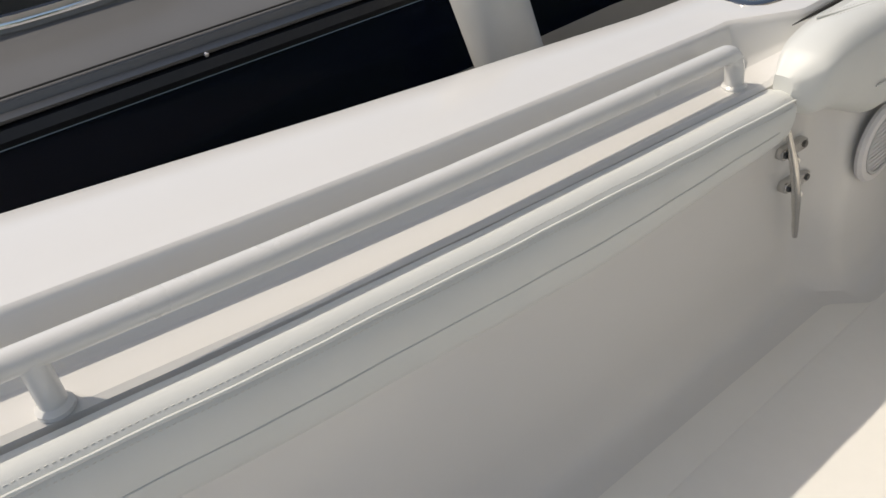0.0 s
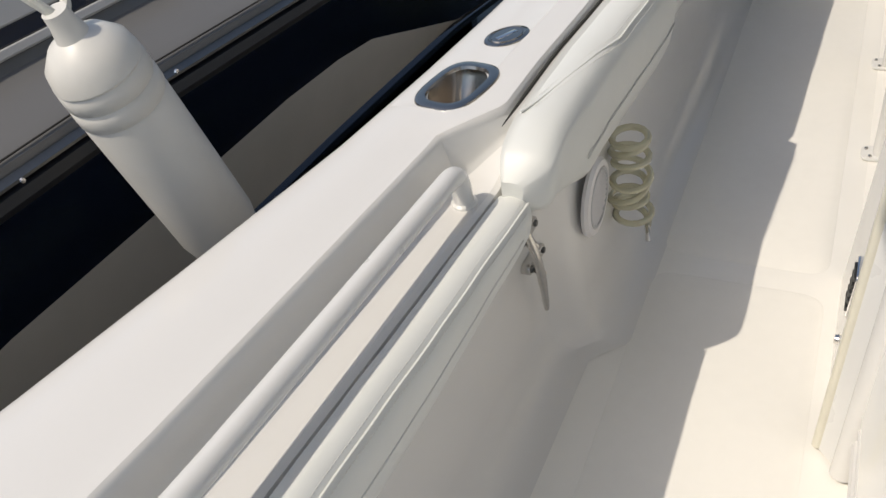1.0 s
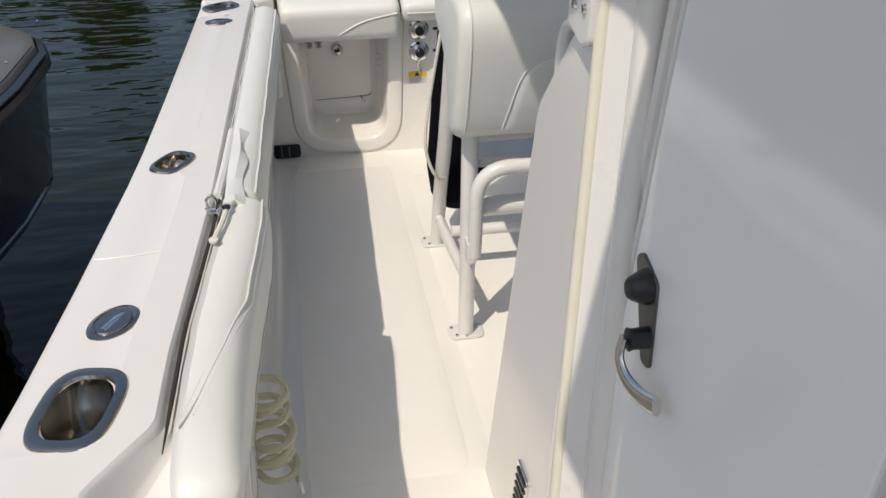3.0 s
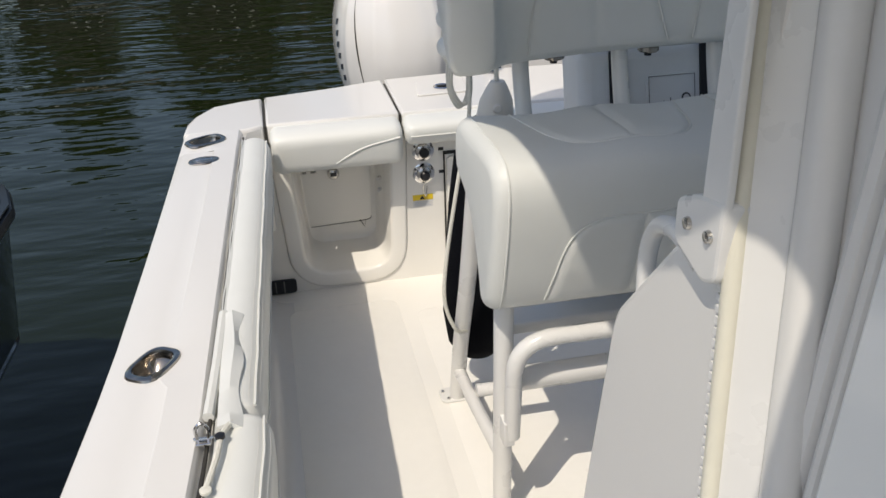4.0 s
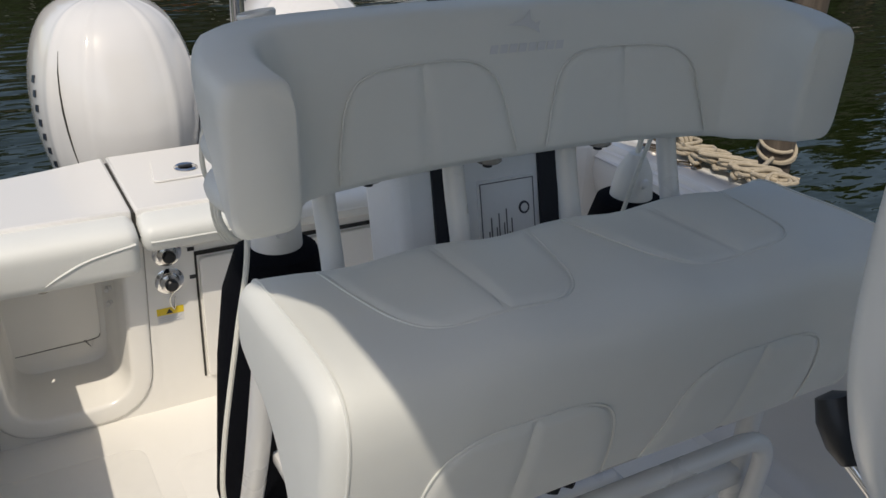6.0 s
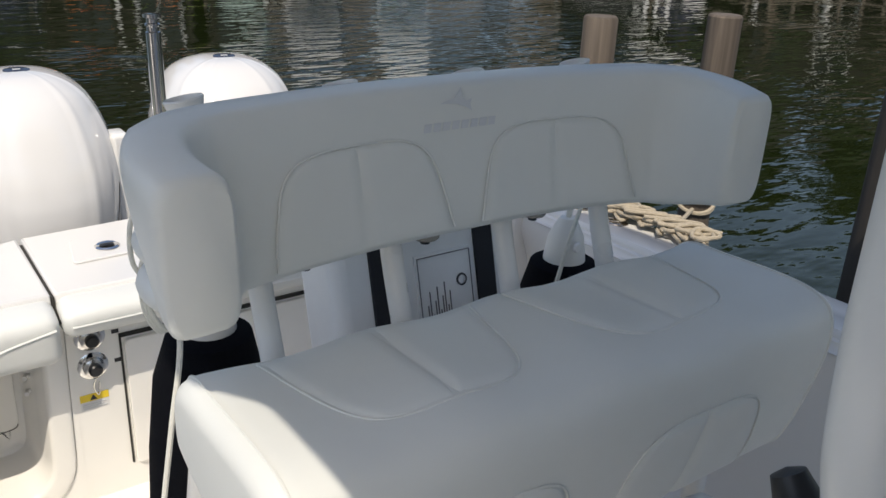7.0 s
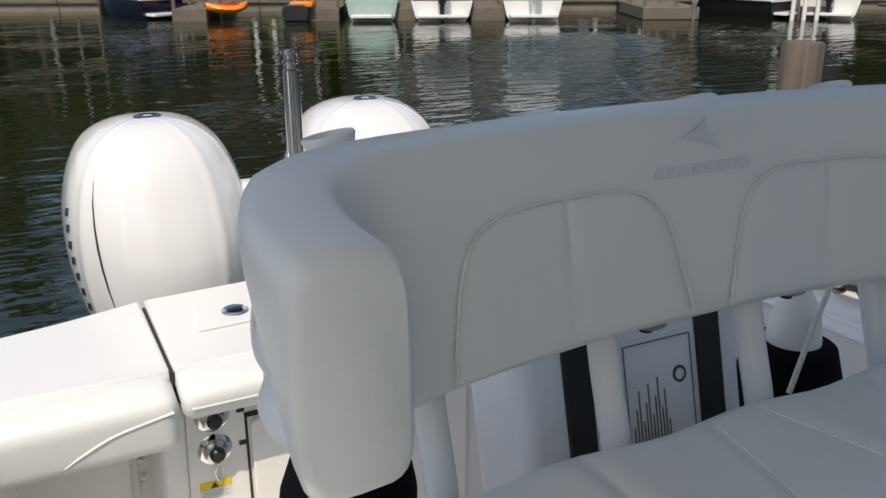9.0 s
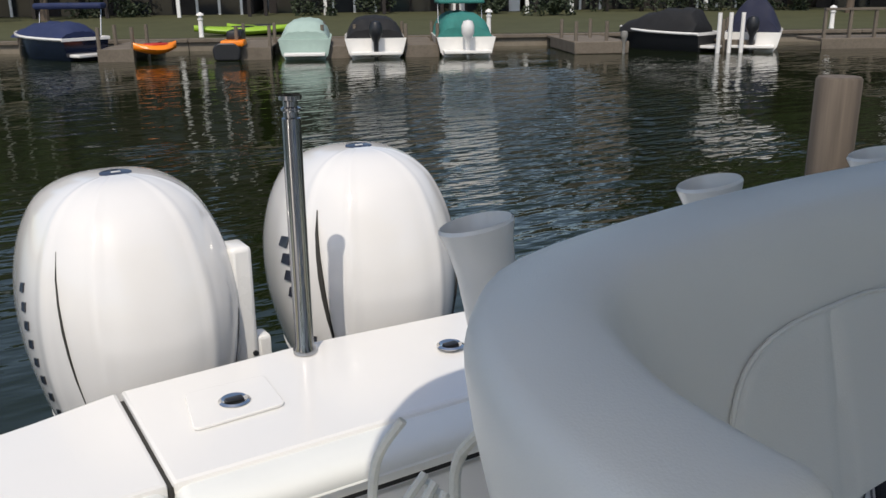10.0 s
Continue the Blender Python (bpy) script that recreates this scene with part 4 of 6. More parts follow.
# ---------------------------------------------------------------- leaning post seat
seat = thing("leaning_post", (0.02, 4.5, 0), "white vinyl two-person leaning post on powder-coated legs", "seat")
CX = 0.02
L_sec = [(4.180, 0.715), (4.148, 0.745), (4.120, 0.82), (4.092, 0.94), (4.085, 1.02), (4.102, 1.066), (4.145, 1.086), (4.22, 1.090), (4.34, 1.084), (4.42, 1.080), (4.460, 1.055), (4.472, 1.00), (4.462, 0.950), (4.42, 0.925), (4.34, 0.895), (4.285, 0.835),
         (4.255, 0.77), (4.238, 0.724), (4.21, 0.706)]
L_sec = [(p.x, p.y) for p in smooth_path([(a, b, 0) for a, b in L_sec], 4, True)]
xs = [CX - 0.555 + 1.14 * k / 24 for k in range(25)]


def seat_pt(x, a, b):
    dip = 0.010 * math.sin((x - CX) / 0.555 * math.pi * 2 - 0.5) ** 2
    return (x, a, b - (dip if b > 1.0 else 0))


part("seat_cushion", padded(L_sec, CX - 0.555, CX + 0.585, 0.032, seat_pt, xs, 7), VINYL, seat)
for x in (CX - 0.526, CX + 0.556):
    part("end_seam", tube([seat_pt(x, a, b) for a, b in inset(L_sec, -0.0004)], 0.0026, 6, closed=True), PIPING, seat)


def stitched_panel(place, hb, ht, n=26, m=18, lift=0.008):
    """A raised upholstery panel with a rounded top and a middle seam; place(u, v, d) puts it on its surface."""
    rows = []
    for j in range(m + 1):
        v = j / m
        half = (hb + (ht - hb) * v) * (1 - v ** 7) ** (1 / 3.5) if v < 1 else 0.35 * ht
        row = []
        for i in range(n + 1):
            u = (i / n * 2 - 1)
            e = min(1 - abs(u), v * 1.2 + 0.02, (1 - v) * 1.3)
            d = lift * min(1, max(0, e) / 0.10) ** 0.5
            d -= lift * 0.75 * math.exp(-(u / 0.035) ** 2)
            row.append(place(u * half, v, d - 0.002))
        rows.append(row)
    return loft(rows, closed=False)


def panel_edge(place, hb, ht, n=40):
    """Piping along the border of such a panel, from foot over the top to the other foot."""
    rows = [(0.02 + 0.975 * k / n) for k in range(n + 1)]
    half = [(hb + (ht - hb) * v) * (1 - v ** 7) ** (1 / 3.5) for v in rows]
    left = [place(-h, v, 0.0025) for h, v in zip(half, rows)]
    right = [place(h, v, 0.0025) for h, v in zip(half, rows)]
    span = [place(half[-1] * (1 - k / 4), rows[-1], 0.0025) for k in range(1, 8)]
    return tube(left + span[::-1] + right[::-1], 0.0021, 6)


def top_z(x, y):
    """Height of the cushion's top, with its hollows."""
    return lerp_table([(4.145, 1.085), (4.22, 1.089), (4.34, 1.083), (4.42, 1.079)], y) - 0.010 * math.sin((x - CX) / 0.555 * math.pi * 2 - 0.5) ** 2


def FACE(z):
    return lerp_table([(0.745, 4.146), (0.82, 4.119), (0.94, 4.091), (1.02, 4.084)], z) + 0.001


for s in (-1, 1):
    c = CX + s * 0.235
    on_face = lambda u, v, d, c=c: (c + u, FACE(0.742 + 0.215 * v) - d, 0.742 + 0.215 * v)
    on_top = lambda u, v, d, c=c: (c + u, 4.425 - 0.25 * v, top_z(c + u, 4.425 - 0.25 * v) + d)
    for name, place, hb, ht in (("front_panel", on_face, 0.195, 0.155), ("top_panel", on_top, 0.20, 0.15)):
        pan = part(name, stitched_panel(place, hb, ht, lift=0.009), VINYL, seat)
        part("piping", panel_edge(place, hb, ht), PIPING, pan)

# wrap-round backrest
BACK = smooth_path([(-0.545, 4.300, 0), (-0.547, 4.345, 0), (-0.540, 4.40, 0), (-0.505, 4.465, 0), (-0.43, 4.515, 0), (-0.2, 4.552, 0), (0, 4.558, 0),
                    (0.2, 4.552, 0), (0.405, 4.515, 0), (0.477, 4.465, 0), (0.510, 4.40, 0), (0.517, 4.345, 0), (0.515, 4.300, 0)], 5)
BACK = [Vector((p.x + CX, p.y, 0)) for p in BACK]


def back_ring(i):
    p = BACK[i]
    d = (BACK[min(i + 1, len(BACK) - 1)] - BACK[max(i - 1, 0)]).normalized()
    nrm = Vector((d.y, -d.x, 0))          # towards the sitter
    n = len(BACK) - 1
    e = min(i, n - i)
    k = (0.80, 0.95)[e] if e < 2 else 1.0
    arm = max(0, 1 - e / 14)
    top = 1.442 - 0.026 * arm
    bot = 1.182 + 0.026 * arm
    th = 0.050 + 0.004 * arm
    mid, hh = (top + bot) / 2, (top - bot) / 2
    out = []
    for j in range(28):
        a = j / 28 * math.tau
        cs, sn = math.cos(a), math.sin(a)
        q = 5.0
        w = abs(cs) ** (2 / q) * (1 if cs > 0 else -1)
        h = abs(sn) ** (2 / q) * (1 if sn > 0 else -1)
        lean = 0.030 * h * (1 - arm)
        out.append(p + nrm * (th * w * k - lean) + Vector((0, 0, mid + hh * h * (0.55 + 0.45 * k))))
    return out


part("backrest", loft([back_ring(i) for i in range(len(BACK))]), VINYL, seat)


def back_place(x, z, d):
    """A point on the sitter's side of the backrest."""
    for a, b in zip(BACK, BACK[1:]):
        if a.x <= x <= b.x and b.x - a.x > 1e-6:
            t = (x - a.x) / (b.x - a.x)
            p = a.lerp(b, t)
            dd = (b - a).normalized()
            nrm = Vector((dd.y, -dd.x, 0))
            h = (z - 1.312) / 0.130
            return tuple(p + nrm * (0.050 + d - 0.030 * h) + Vector((0, 0, z)))
    return (x, 4.5, z)


for s in (-1, 1):
    c = CX + s * 0.215
    on_back = lambda u, v, d, c=c: back_place(c + u, 1.200 + 0.165 * v, d)
    pan = part("back_panel", stitched_panel(on_back, 0.185, 0.145, lift=0.006), VINYL, seat)
    part("piping", panel_edge(on_back, 0.185, 0.145), PIPING, pan)
# faded print between the panels: a leaping fish shape over a line of bars
fish = [(1.1 * a, 1.1 * b) for a, b in ((-0.036, 0.002), (-0.022, 0.006), (-0.010, 0.008), (0.000, 0.016), (0.006, 0.024), (0.008, 0.009), (0.016, 0.003), (0.026, 0.006), (0.022, -0.003), (0.024, -0.013), (0.014, -0.007), (0.004, -0.003), (-0.006, 0.000))]
part("print", loft([[back_place(CX + a, 1.408 + b, 0.0003) for a, b in fish], [back_place(CX + a, 1.408 + b, 0.0007) for a, b in fish]]), GREYINK, seat, "faded grey print", smooth=False)
for k in range(8):
    x = CX - 0.078 + k * 0.0195
    o = [(x, 1.366), (x + 0.015, 1.366), (x + 0.019, 1.380), (x + 0.004, 1.380)]
    part("print_bar", loft([[back_place(a, b, 0.0003) for a, b in o], [back_place(a, b, 0.0007) for a, b in o]]), GREYINK, seat, smooth=False)
# side bolster ribs on the outside of the wrap
for s in (-1, 1):
    for z in (1.245, 1.305, 1.365):
        x = CX + s * (0.578 if s < 0 else 0.548)
        part("side_roll", tube(smooth_path([(x - s * 0.02, 4.335, z), (x, 4.36, z), (x, 4.42, z), (x - s * 0.035, 4.49, z)], 4), [0.012, 0.014, 0.016, 0.018, 0.019, 0.019, 0.019, 0.019, 0.019, 0.018, 0.016, 0.014, 0.012], 12), VINYL, seat)
# posts between seat and back
for x in (-0.355, -0.107, 0.141, 0.395):
    part("post", tube(smooth_path([(x, 4.478, 0.93), (x, 4.492, 1.02), (x, 4.535, 1.15), (x, 4.565, 1.30)], 4), 0.020, 14), TUBE, seat)
for x in (-0.29, -0.05, 0.205):
    under = Matrix.Translation((x + 0.02, 4.545, 1.180)) @ Matrix.Rotation(radians(180), 4, "X")
    kb = part("knob", lathe([(0.001, 0), (0.022, 0.0), (0.026, 0.004), (0.026, 0.014), (0.023, 0.017), (0.012, 0.018), (0.001, 0.018)], 22, under), FLANGE, seat, "dull steel holder base")
    part("bolt", lathe([(0.001, 0.017), (0.009, 0.017), (0.009, 0.027), (0.001, 0.028)], 12, under), BLACK, kb)
# seat frame, legs, foot rails
for s in (-1, 1):
    x = CX + s * 0.487
    part("leg", tube([(x, 4.274, 0.0), (x, 4.268, 0.5), (x, 4.262, 0.95)], 0.024, 16), TUBE, seat)
    part("leg", tube(smooth_path([(x, 4.826, 0.0), (x, 4.755, 0.245), (x, 4.640, 0.54), (x, 4.535, 0.86), (x, 4.51, 0.95)], 4), 0.024, 16), TUBE, seat)
    part("side_plate", box((x - 0.004, 4.33, 0.74), (x + 0.004, 4.42, 0.92), 0.003), TUBE, seat)
    part("brace", tube(arc_path([(x, 4.80, 0.135), (x, 4.62, 0.15), (x - s * 0.02, 4.30, 0.16)], 0.1), 0.019, 12), TUBE, seat)
    part("top_rail", tube([(x, 4.24, 0.93), (x, 4.56, 0.955)], 0.020, 12), TUBE, seat)
    for y in (4.274, 4.831):
        o = round_poly([(x - 0.055, y - 0.035), (x + 0.055, y - 0.035), (x + 0.055, y + 0.04), (x - 0.055, y + 0.04)], 0.025)
        ft = part("foot_plate", prism(o, 0.003, 0.011, bevel=0.002), TUBE, seat)
        for dx, dy in ((-0.042, 0.02), (0.0, -0.026), (0.042, 0.02), (-0.03, -0.02)):
            part("screw", lathe([(0.001, 0), (0.006, 0), (0.005, 0.004), (0.001, 0.005)], 10, Matrix.Translation((x + dx, y + dy, 0.011))), STEEL, ft)
    part("foot_rail_bracket", box((x - 0.014, 4.205, 0.30), (x + 0.014, 4.25, 0.37), 0.004), TUBE, seat)
part("foot_rail", tube(arc_path([(CX - 0.477, 4.222, 0.32), (CX - 0.477, 4.20, 0.61), (CX + 0.477, 4.20, 0.61), (CX + 0.477, 4.222, 0.32)], 0.10, 8), 0.021, 12), TUBE, seat)
part("cross_bar", tube([(CX - 0.47, 4.27, 0.455), (CX + 0.47, 4.27, 0.455)], 0.030, 12), TUBE, seat)
part("cross_bar", tube([(CX - 0.47, 4.29, 0.67), (CX + 0.47, 4.29, 0.67)], 0.022, 12), TUBE, seat)
part("cross_bar", tube([(CX - 0.47, 4.62, 0.17), (CX + 0.47, 4.62, 0.17)], 0.020, 12), TUBE, seat)
part("shelf", box((CX - 0.46, 4.30, 0.56), (CX + 0.46, 4.62, 0.59), 0.008), GEL, seat)
part("seat_base", box((CX - 0.50, 4.20, 0.925), (CX + 0.50, 4.56, 0.955), 0.008), GEL, seat)
# rocket launcher cups behind the backrest
for x in (-0.405, -0.12, 0.165, 0.45):
    part("rod_cup", lathe([(0.026, 0.0), (0.026, 0.14), (0.029, 0.165), (0.0335, 0.181), (0.0315, 0.184), (0.0235, 0.15), (0.0235, 0.02)], 20, Matrix.Translation((x + 0.034, 4.685, 1.240)) @ Matrix.Rotation(radians(-9), 4, "Y") @ Matrix.Rotation(radians(-8), 4, "X"), caps=False), TUBE, seat)

# white gear case with black straps strapped behind the seat
GEAR_LEAN = 0.26


def tilt(bm):
    """Lean the gear case aft as it rises."""
    for v in bm.verts:
        v.co.y += GEAR_LEAN * (v.co.z - 1.12)
    return bm


gear = thing("gear_case", (0.06, 4.75, 0.6), "white fabric gear case with black straps and a printed label", "bag")
part("case", tilt(box((-0.150, 4.69, 0.55), (0.28, 4.86, 1.135), 0.03, 4)), WHITEFAB, gear)
for x in (-0.048, 0.205):
    part("strap", tilt(box((x - 0.024, 4.683, 0.56), (x + 0.024, 4.692, 1.14), 0.002, 1)), WEB, gear)
lb = part("label", tilt(box((0.030, 4.685, 0.88), (0.170, 4.691, 1.065))), WHITEFAB, gear, "white printed label", smooth=False)
for a, b in (((0.035, 0.885), (0.0358, 1.06)), ((0.1642, 0.885), (0.165, 1.06)), ((0.035, 1.0592), (0.165, 1.06))):
    part("border", tilt(box((a[0], 4.682, a[1]), (b[0], 4.686, b[1]))), INKGREY, lb, smooth=False)
for k in range(12):
    x = 0.045 + k * 0.0062
    part("text_bar", tilt(box((x, 4.6835, 0.893 + 0.004 * (k % 3)), (x + 0.0021, 4.686, 0.935 + 0.075 * ((k * 37) % 11) / 11))), INKGREY, lb, smooth=False)
part("seal", tilt(lathe([(0.009, 0), (0.013, 0), (0.013, 0.003), (0.009, 0.003)], 18, Matrix.Translation((0.140, 4.686, 1.0)) @ Matrix.Rotation(radians(90), 4, "X"), caps=False)), INK, lb)


def stowed_fender(x, y, lo, hi, rope_to, tip=0.0):
    def slant(bm):
        for v in bm.verts:
            v.co.x += tip * (v.co.z - lo) / (hi - lo)
        return bm

    f = thing("stowed_fender", (x, y, lo), "white fender in a black fleece cover hung behind the seat", "fender", "stowed fenders")
    part("cover", slant(lathe([(0.02, lo), (0.06, lo + 0.015), (0.095, lo + 0.06), (0.116, lo + 0.16), (0.118, hi - 0.25), (0.110, hi - 0.10), (0.086, hi - 0.01), (0.070, hi)], 28, Matrix.Translation((x, y, 0)))), FABRIC, f)
    part("neck", slant(lathe([(0.058, hi - 0.03), (0.052, hi + 0.02), (0.046, hi + 0.06), (0.030, hi + 0.095), (0.020, hi + 0.112), (0.001, hi + 0.114)], 22, Matrix.Translation((x, y, 0)))), FENDER, f)
    part("rope_eye", slant(lathe([(0.001, 0), (0.014, 0), (0.010, 0.006), (0.001, 0.007)], 12, Matrix.Translation((x - 0.01, y - 0.052, hi + 0.05)) @ Matrix.Rotation(radians(90), 4, "X"))), LABEL, f)
    x += tip * 1.1
    part("lanyard", tube(smooth_path([(x, y, hi + 0.10), (x - 0.003, y - 0.02, hi + 0.2), rope_to], 6), 0.007, 8), ROPEW, f)
    return f


stowed_fender(-0.392, 4.86, 0.14, 0.915, (-0.34, 4.66, 1.28), 0.06)
stowed_fender(0.592, 4.82, 0.18, 0.89, (0.50, 4.66, 1.28))
fc = thing("thin_cord", (0.44, 4.68, 0.9), "thin pale cord slung from the backrest", "cord")
part("cord", tube(smooth_path([(0.50, 4.64, 1.24), (0.455, 4.66, 1.05), (0.43, 4.68, 0.88)], 6), 0.005, 8), ROPEW, fc)
# cord loops hanging by the left end of the backrest
ln = thing("hanging_line", (-0.6, 4.5, 0.9), "loops of thin pale line hung at the seat's end", "rope")
for k in range(3):
    y = 4.68 + 0.018 * k
    part("loop", tube(smooth_path([(-0.450, y, 1.19), (-0.483 - 0.004 * k, y - 0.01, 1.15), (-0.492, y, 1.08 - 0.010 * k), (-0.464, y + 0.01, 1.025 - 0.010 * k), (-0.440, y + 0.01, 1.05), (-0.446, y, 1.18)], 6), 0.0045, 8), ROPEW, ln)
part("loop", tube(smooth_path([(-0.480, 4.70, 1.26), (-0.502, 4.71, 1.22), (-0.504, 4.71, 1.15), (-0.475, 4.71, 1.10)], 6), 0.0045, 8), ROPEW, ln)
part("tail", tube(smooth_path([(-0.445, 4.68, 1.17), (-0.450, 4.67, 1.0), (-0.480, 4.66, 0.85), (-0.520, 4.66, 0.61), (-0.530, 4.66, 0.465), (-0.500, 4.66, 0.367), (-0.46, 4.70, 0.33)], 8), 0.0055, 8), ROPEW, ln)

# cord tangle on the shelf below the seat
cb = thing("tangled_strap", (0.05, 4.45, 0.02), "tangle of thin black cord under the seat", "cord")
part("cord", tube(smooth_path([(0.0 + 0.06 * math.cos(k * 1.9), 4.30 + 0.05 * math.sin(k * 2.7), 0.60 + 0.015 * (k % 3)) for k in range(12)], 5), 0.006, 6), WEB, cb)

# ---------------------------------------------------------------- outboard engines
COWL_Z = [(1.142, 0.03, 6.47, 6.55), (1.132, 0.10, 6.40, 6.64), (1.102, 0.165, 6.33, 6.74), (1.05, 0.215, 6.265, 6.83), (0.95, 0.258, 6.21, 6.90), (0.82, 0.280, 6.175, 6.95), (0.68, 0.277, 6.17, 6.96),
          (0.55, 0.252, 6.185, 6.94), (0.44, 0.222, 6.21, 6.90), (0.36, 0.215, 6.23, 6.86)]


COWL_Z = [(p.x, q.x, p.y, p.z) for p, q in zip(smooth_path([(r[0], r[2], r[3]) for r in COWL_Z], 6), smooth_path([(r[1], 0, 0) for r in COWL_Z], 6))]


def cowl_point(cx, z, ang, out=0.0):
    rows = sorted(COWL_Z)
    h = lerp_table([(r[0], r[1]) for r in rows], z)
    y0, y1 = lerp_table([(r[0], r[2]) for r in rows], z), lerp_table([(r[0], r[3]) for r in rows], z)
    c, s = math.cos(ang), math.sin(ang)
    p = 2.5
    x = (h + out) * abs(c) ** (2 / p) * (1 if c > 0 else -1)
    y = (y0 + y1) / 2 + ((y1 - y0) / 2 + out) * abs(s) ** (2 / p) * (1 if s > 0 else -1)
    return (cx + x, y, z)


def outboard(cx, yaw=0):
    t = thing("outboard_engine", (cx, 6.5, -0.4), "white outboard engine with dark lettering on the stern", "outboard engine", "twin outboard engines")
    zs = [r[0] for r in COWL_Z]
    rings = []
    for z in zs:
        ring = []
        for k in range(128):
            a = k * math.tau / 128
            rid = 0.0
            for a0 in (4.712 - 0.42, 4.712 + 0.42, 4.712 - 1.0, 4.712 + 1.0):
                rid += 0.0055 * math.exp(-((a - a0) / 0.055) ** 2)
            ring.append(cowl_point(cx, z, a, rid))
        rings.append(ring)
    cow = part("cowl", loft(rings), COWL, t)
    part("lower_cowl", loft([[(cx + w * math.cos(a), 6.53 + l * math.sin(a), z) for a in (k * math.tau / 24 for k in range(24))] for z, w, l in ((0.37, 0.205, 0.31), (0.25, 0.16, 0.26), (0.05, 0.11, 0.2), (-0.4, 0.075, 0.17), (-0.95, 0.06, 0.16))]), COWL, t)
    part("bracket", box((cx - 0.13, 6.0, -0.1), (cx + 0.13, 6.34, 0.36), 0.03, 3), TUBE, t)
    part("badge", lathe([(0.001, 0), (0.042, 0), (0.042, 0.005), (0.001, 0.008)], 24, Matrix.Translation((cx, 6.50, 1.139)) @ Matrix.Rotation(radians(6), 4, "X") @ Matrix.Diagonal((1, 0.75, 1, 1))), BADGE, cow, "dark oval badge")
    part("badge_mark", box((cx - 0.013, 6.492, 1.144), (cx + 0.013, 6.502, 1.1475), 0.002, 1), COWLGREY, cow)
    for s, a0 in ((-1, 3.86), (1, 5.80)):
        part("air_slit", tube([cowl_point(cx, 1.0 - 0.062 * k, a0 - s * 0.030 * k, 0.001) for k in range(8)], [(0.7 if cx < 0 else 1.5) * r for r in (0.002, 0.006, 0.008, 0.010, 0.009, 0.007, 0.004, 0.002)], 6, flat=0.5), GAP, cow)
        base = (3.36 if cx < 0 else 3.40) if s < 0 else 6.00
        slope, size = (0.034, 0.85) if cx < 0 else (0.055, 1.6)
        for k in range(8):
            z = 0.885 - 0.047 * k
            a = base - s * slope * k
            corners = [(dz * min(size, 1.15), da * size) for dz, da in ((-0.017, -0.06), (-0.012, 0.035), (0.019, 0.055), (0.012, -0.035))]
            part("letter_bar", loft([[cowl_point(cx, z + dz, a + da, d) for dz, da in corners] for d in (0.0, 0.004)]), BADGE, cow, smooth=False)
    t.rotation_euler = (0, 0, radians(yaw))
    part("seam", tube([cowl_point(cx, 0.47, a, 0.001) for a in (k * math.tau / 40 for k in range(40))], 0.004, 6, closed=True), COWLGREY, t)
    return t


outboard(-0.36)
outboard(0.36, -7)

pole = thing("tow_pole", (-0.04, 6.03, 0.72), "tall polished steel tow pole standing on the transom", "pole")
part("mast", lathe([(0.030, 0.722), (0.030, 0.735), (0.024, 0.745), (0.023, 1.318), (0.019, 1.321), (0.019, 1.334), (0.024, 1.337), (0.024, 1.342), (0.018, 1.346), (0.018, 1.358), (0.028, 1.362), (0.028, 1.372), (0.001, 1.374)], 22, Matrix.Translation((-0.04, 6.03, 0))), POLISH, pole)
jb = thing("engine_rigging_box", (-0.02, 6.35, 0.4), "white rigging tube and bracket between the engines", "bracket")
part("box", box((-0.125, 6.32, 0.45), (-0.062, 6.42, 0.935), 0.015, 3), TUBE, jb)
part("lug", box((-0.062, 6.33, 0.50), (-0.02, 6.40, 0.66), 0.01, 2), TUBE, jb)
part("plug", lathe([(0.001, 0), (0.008, 0), (0.008, 0.006), (0.001, 0.007)], 10, Matrix.Translation((-0.075, 6.319, 0.62)) @ Matrix.Rotation(radians(90), 4, "X")), BLACK, jb)

# ---------------------------------------------------------------- water
w = bmesh.new()
bmesh.ops.create_grid(w, x_segments=2, y_segments=2, size=600, matrix=Matrix.Translation((0, 0, WATER_Z)))
solid("water", w, WATER, "dark green rippled canal water", "water", kind="structure", smooth=False)

# ---------------------------------------------------------------- neighbouring boat
nb = thing("moored_boat", (-3.2, 2.0, WATER_Z), "navy-hulled boat with a pale deck moored alongside", "boat")
RAILX = [(-4.0, -2.6), (-2.0, -2.35), (0.0, -2.18), (1.5, -2.06), (3.0, -1.94), (4.0, -1.86), (4.9, -1.79), (5.3, -1.80), (5.5, -1.86), (5.60, -1.95), (5.66, -2.15), (5.68, -2.9)]
RAILZ = [(1.0, -0.020), (3.0, -0.035), (5.6, -0.18)]
STRIPE = [(2.0, 0.40), (2.3, 0.42), (2.6, 0.447), (2.9, 0.45), (3.3, 0.455), (3.55, 0.46), (3.8, 0.45), (3.98, 0.428), (4.1, 0.387), (4.2, 0.352), (4.5, 0.250), (4.6, 0.236), (5.7, 0.124)]
CHINE = [(2.0, 0.24), (3.0, 0.24), (3.4, 0.245), (3.7, 0.25), (4.0, 0.247), (4.5, 0.238), (4.6, 0.230), (5.7, 0.12)]
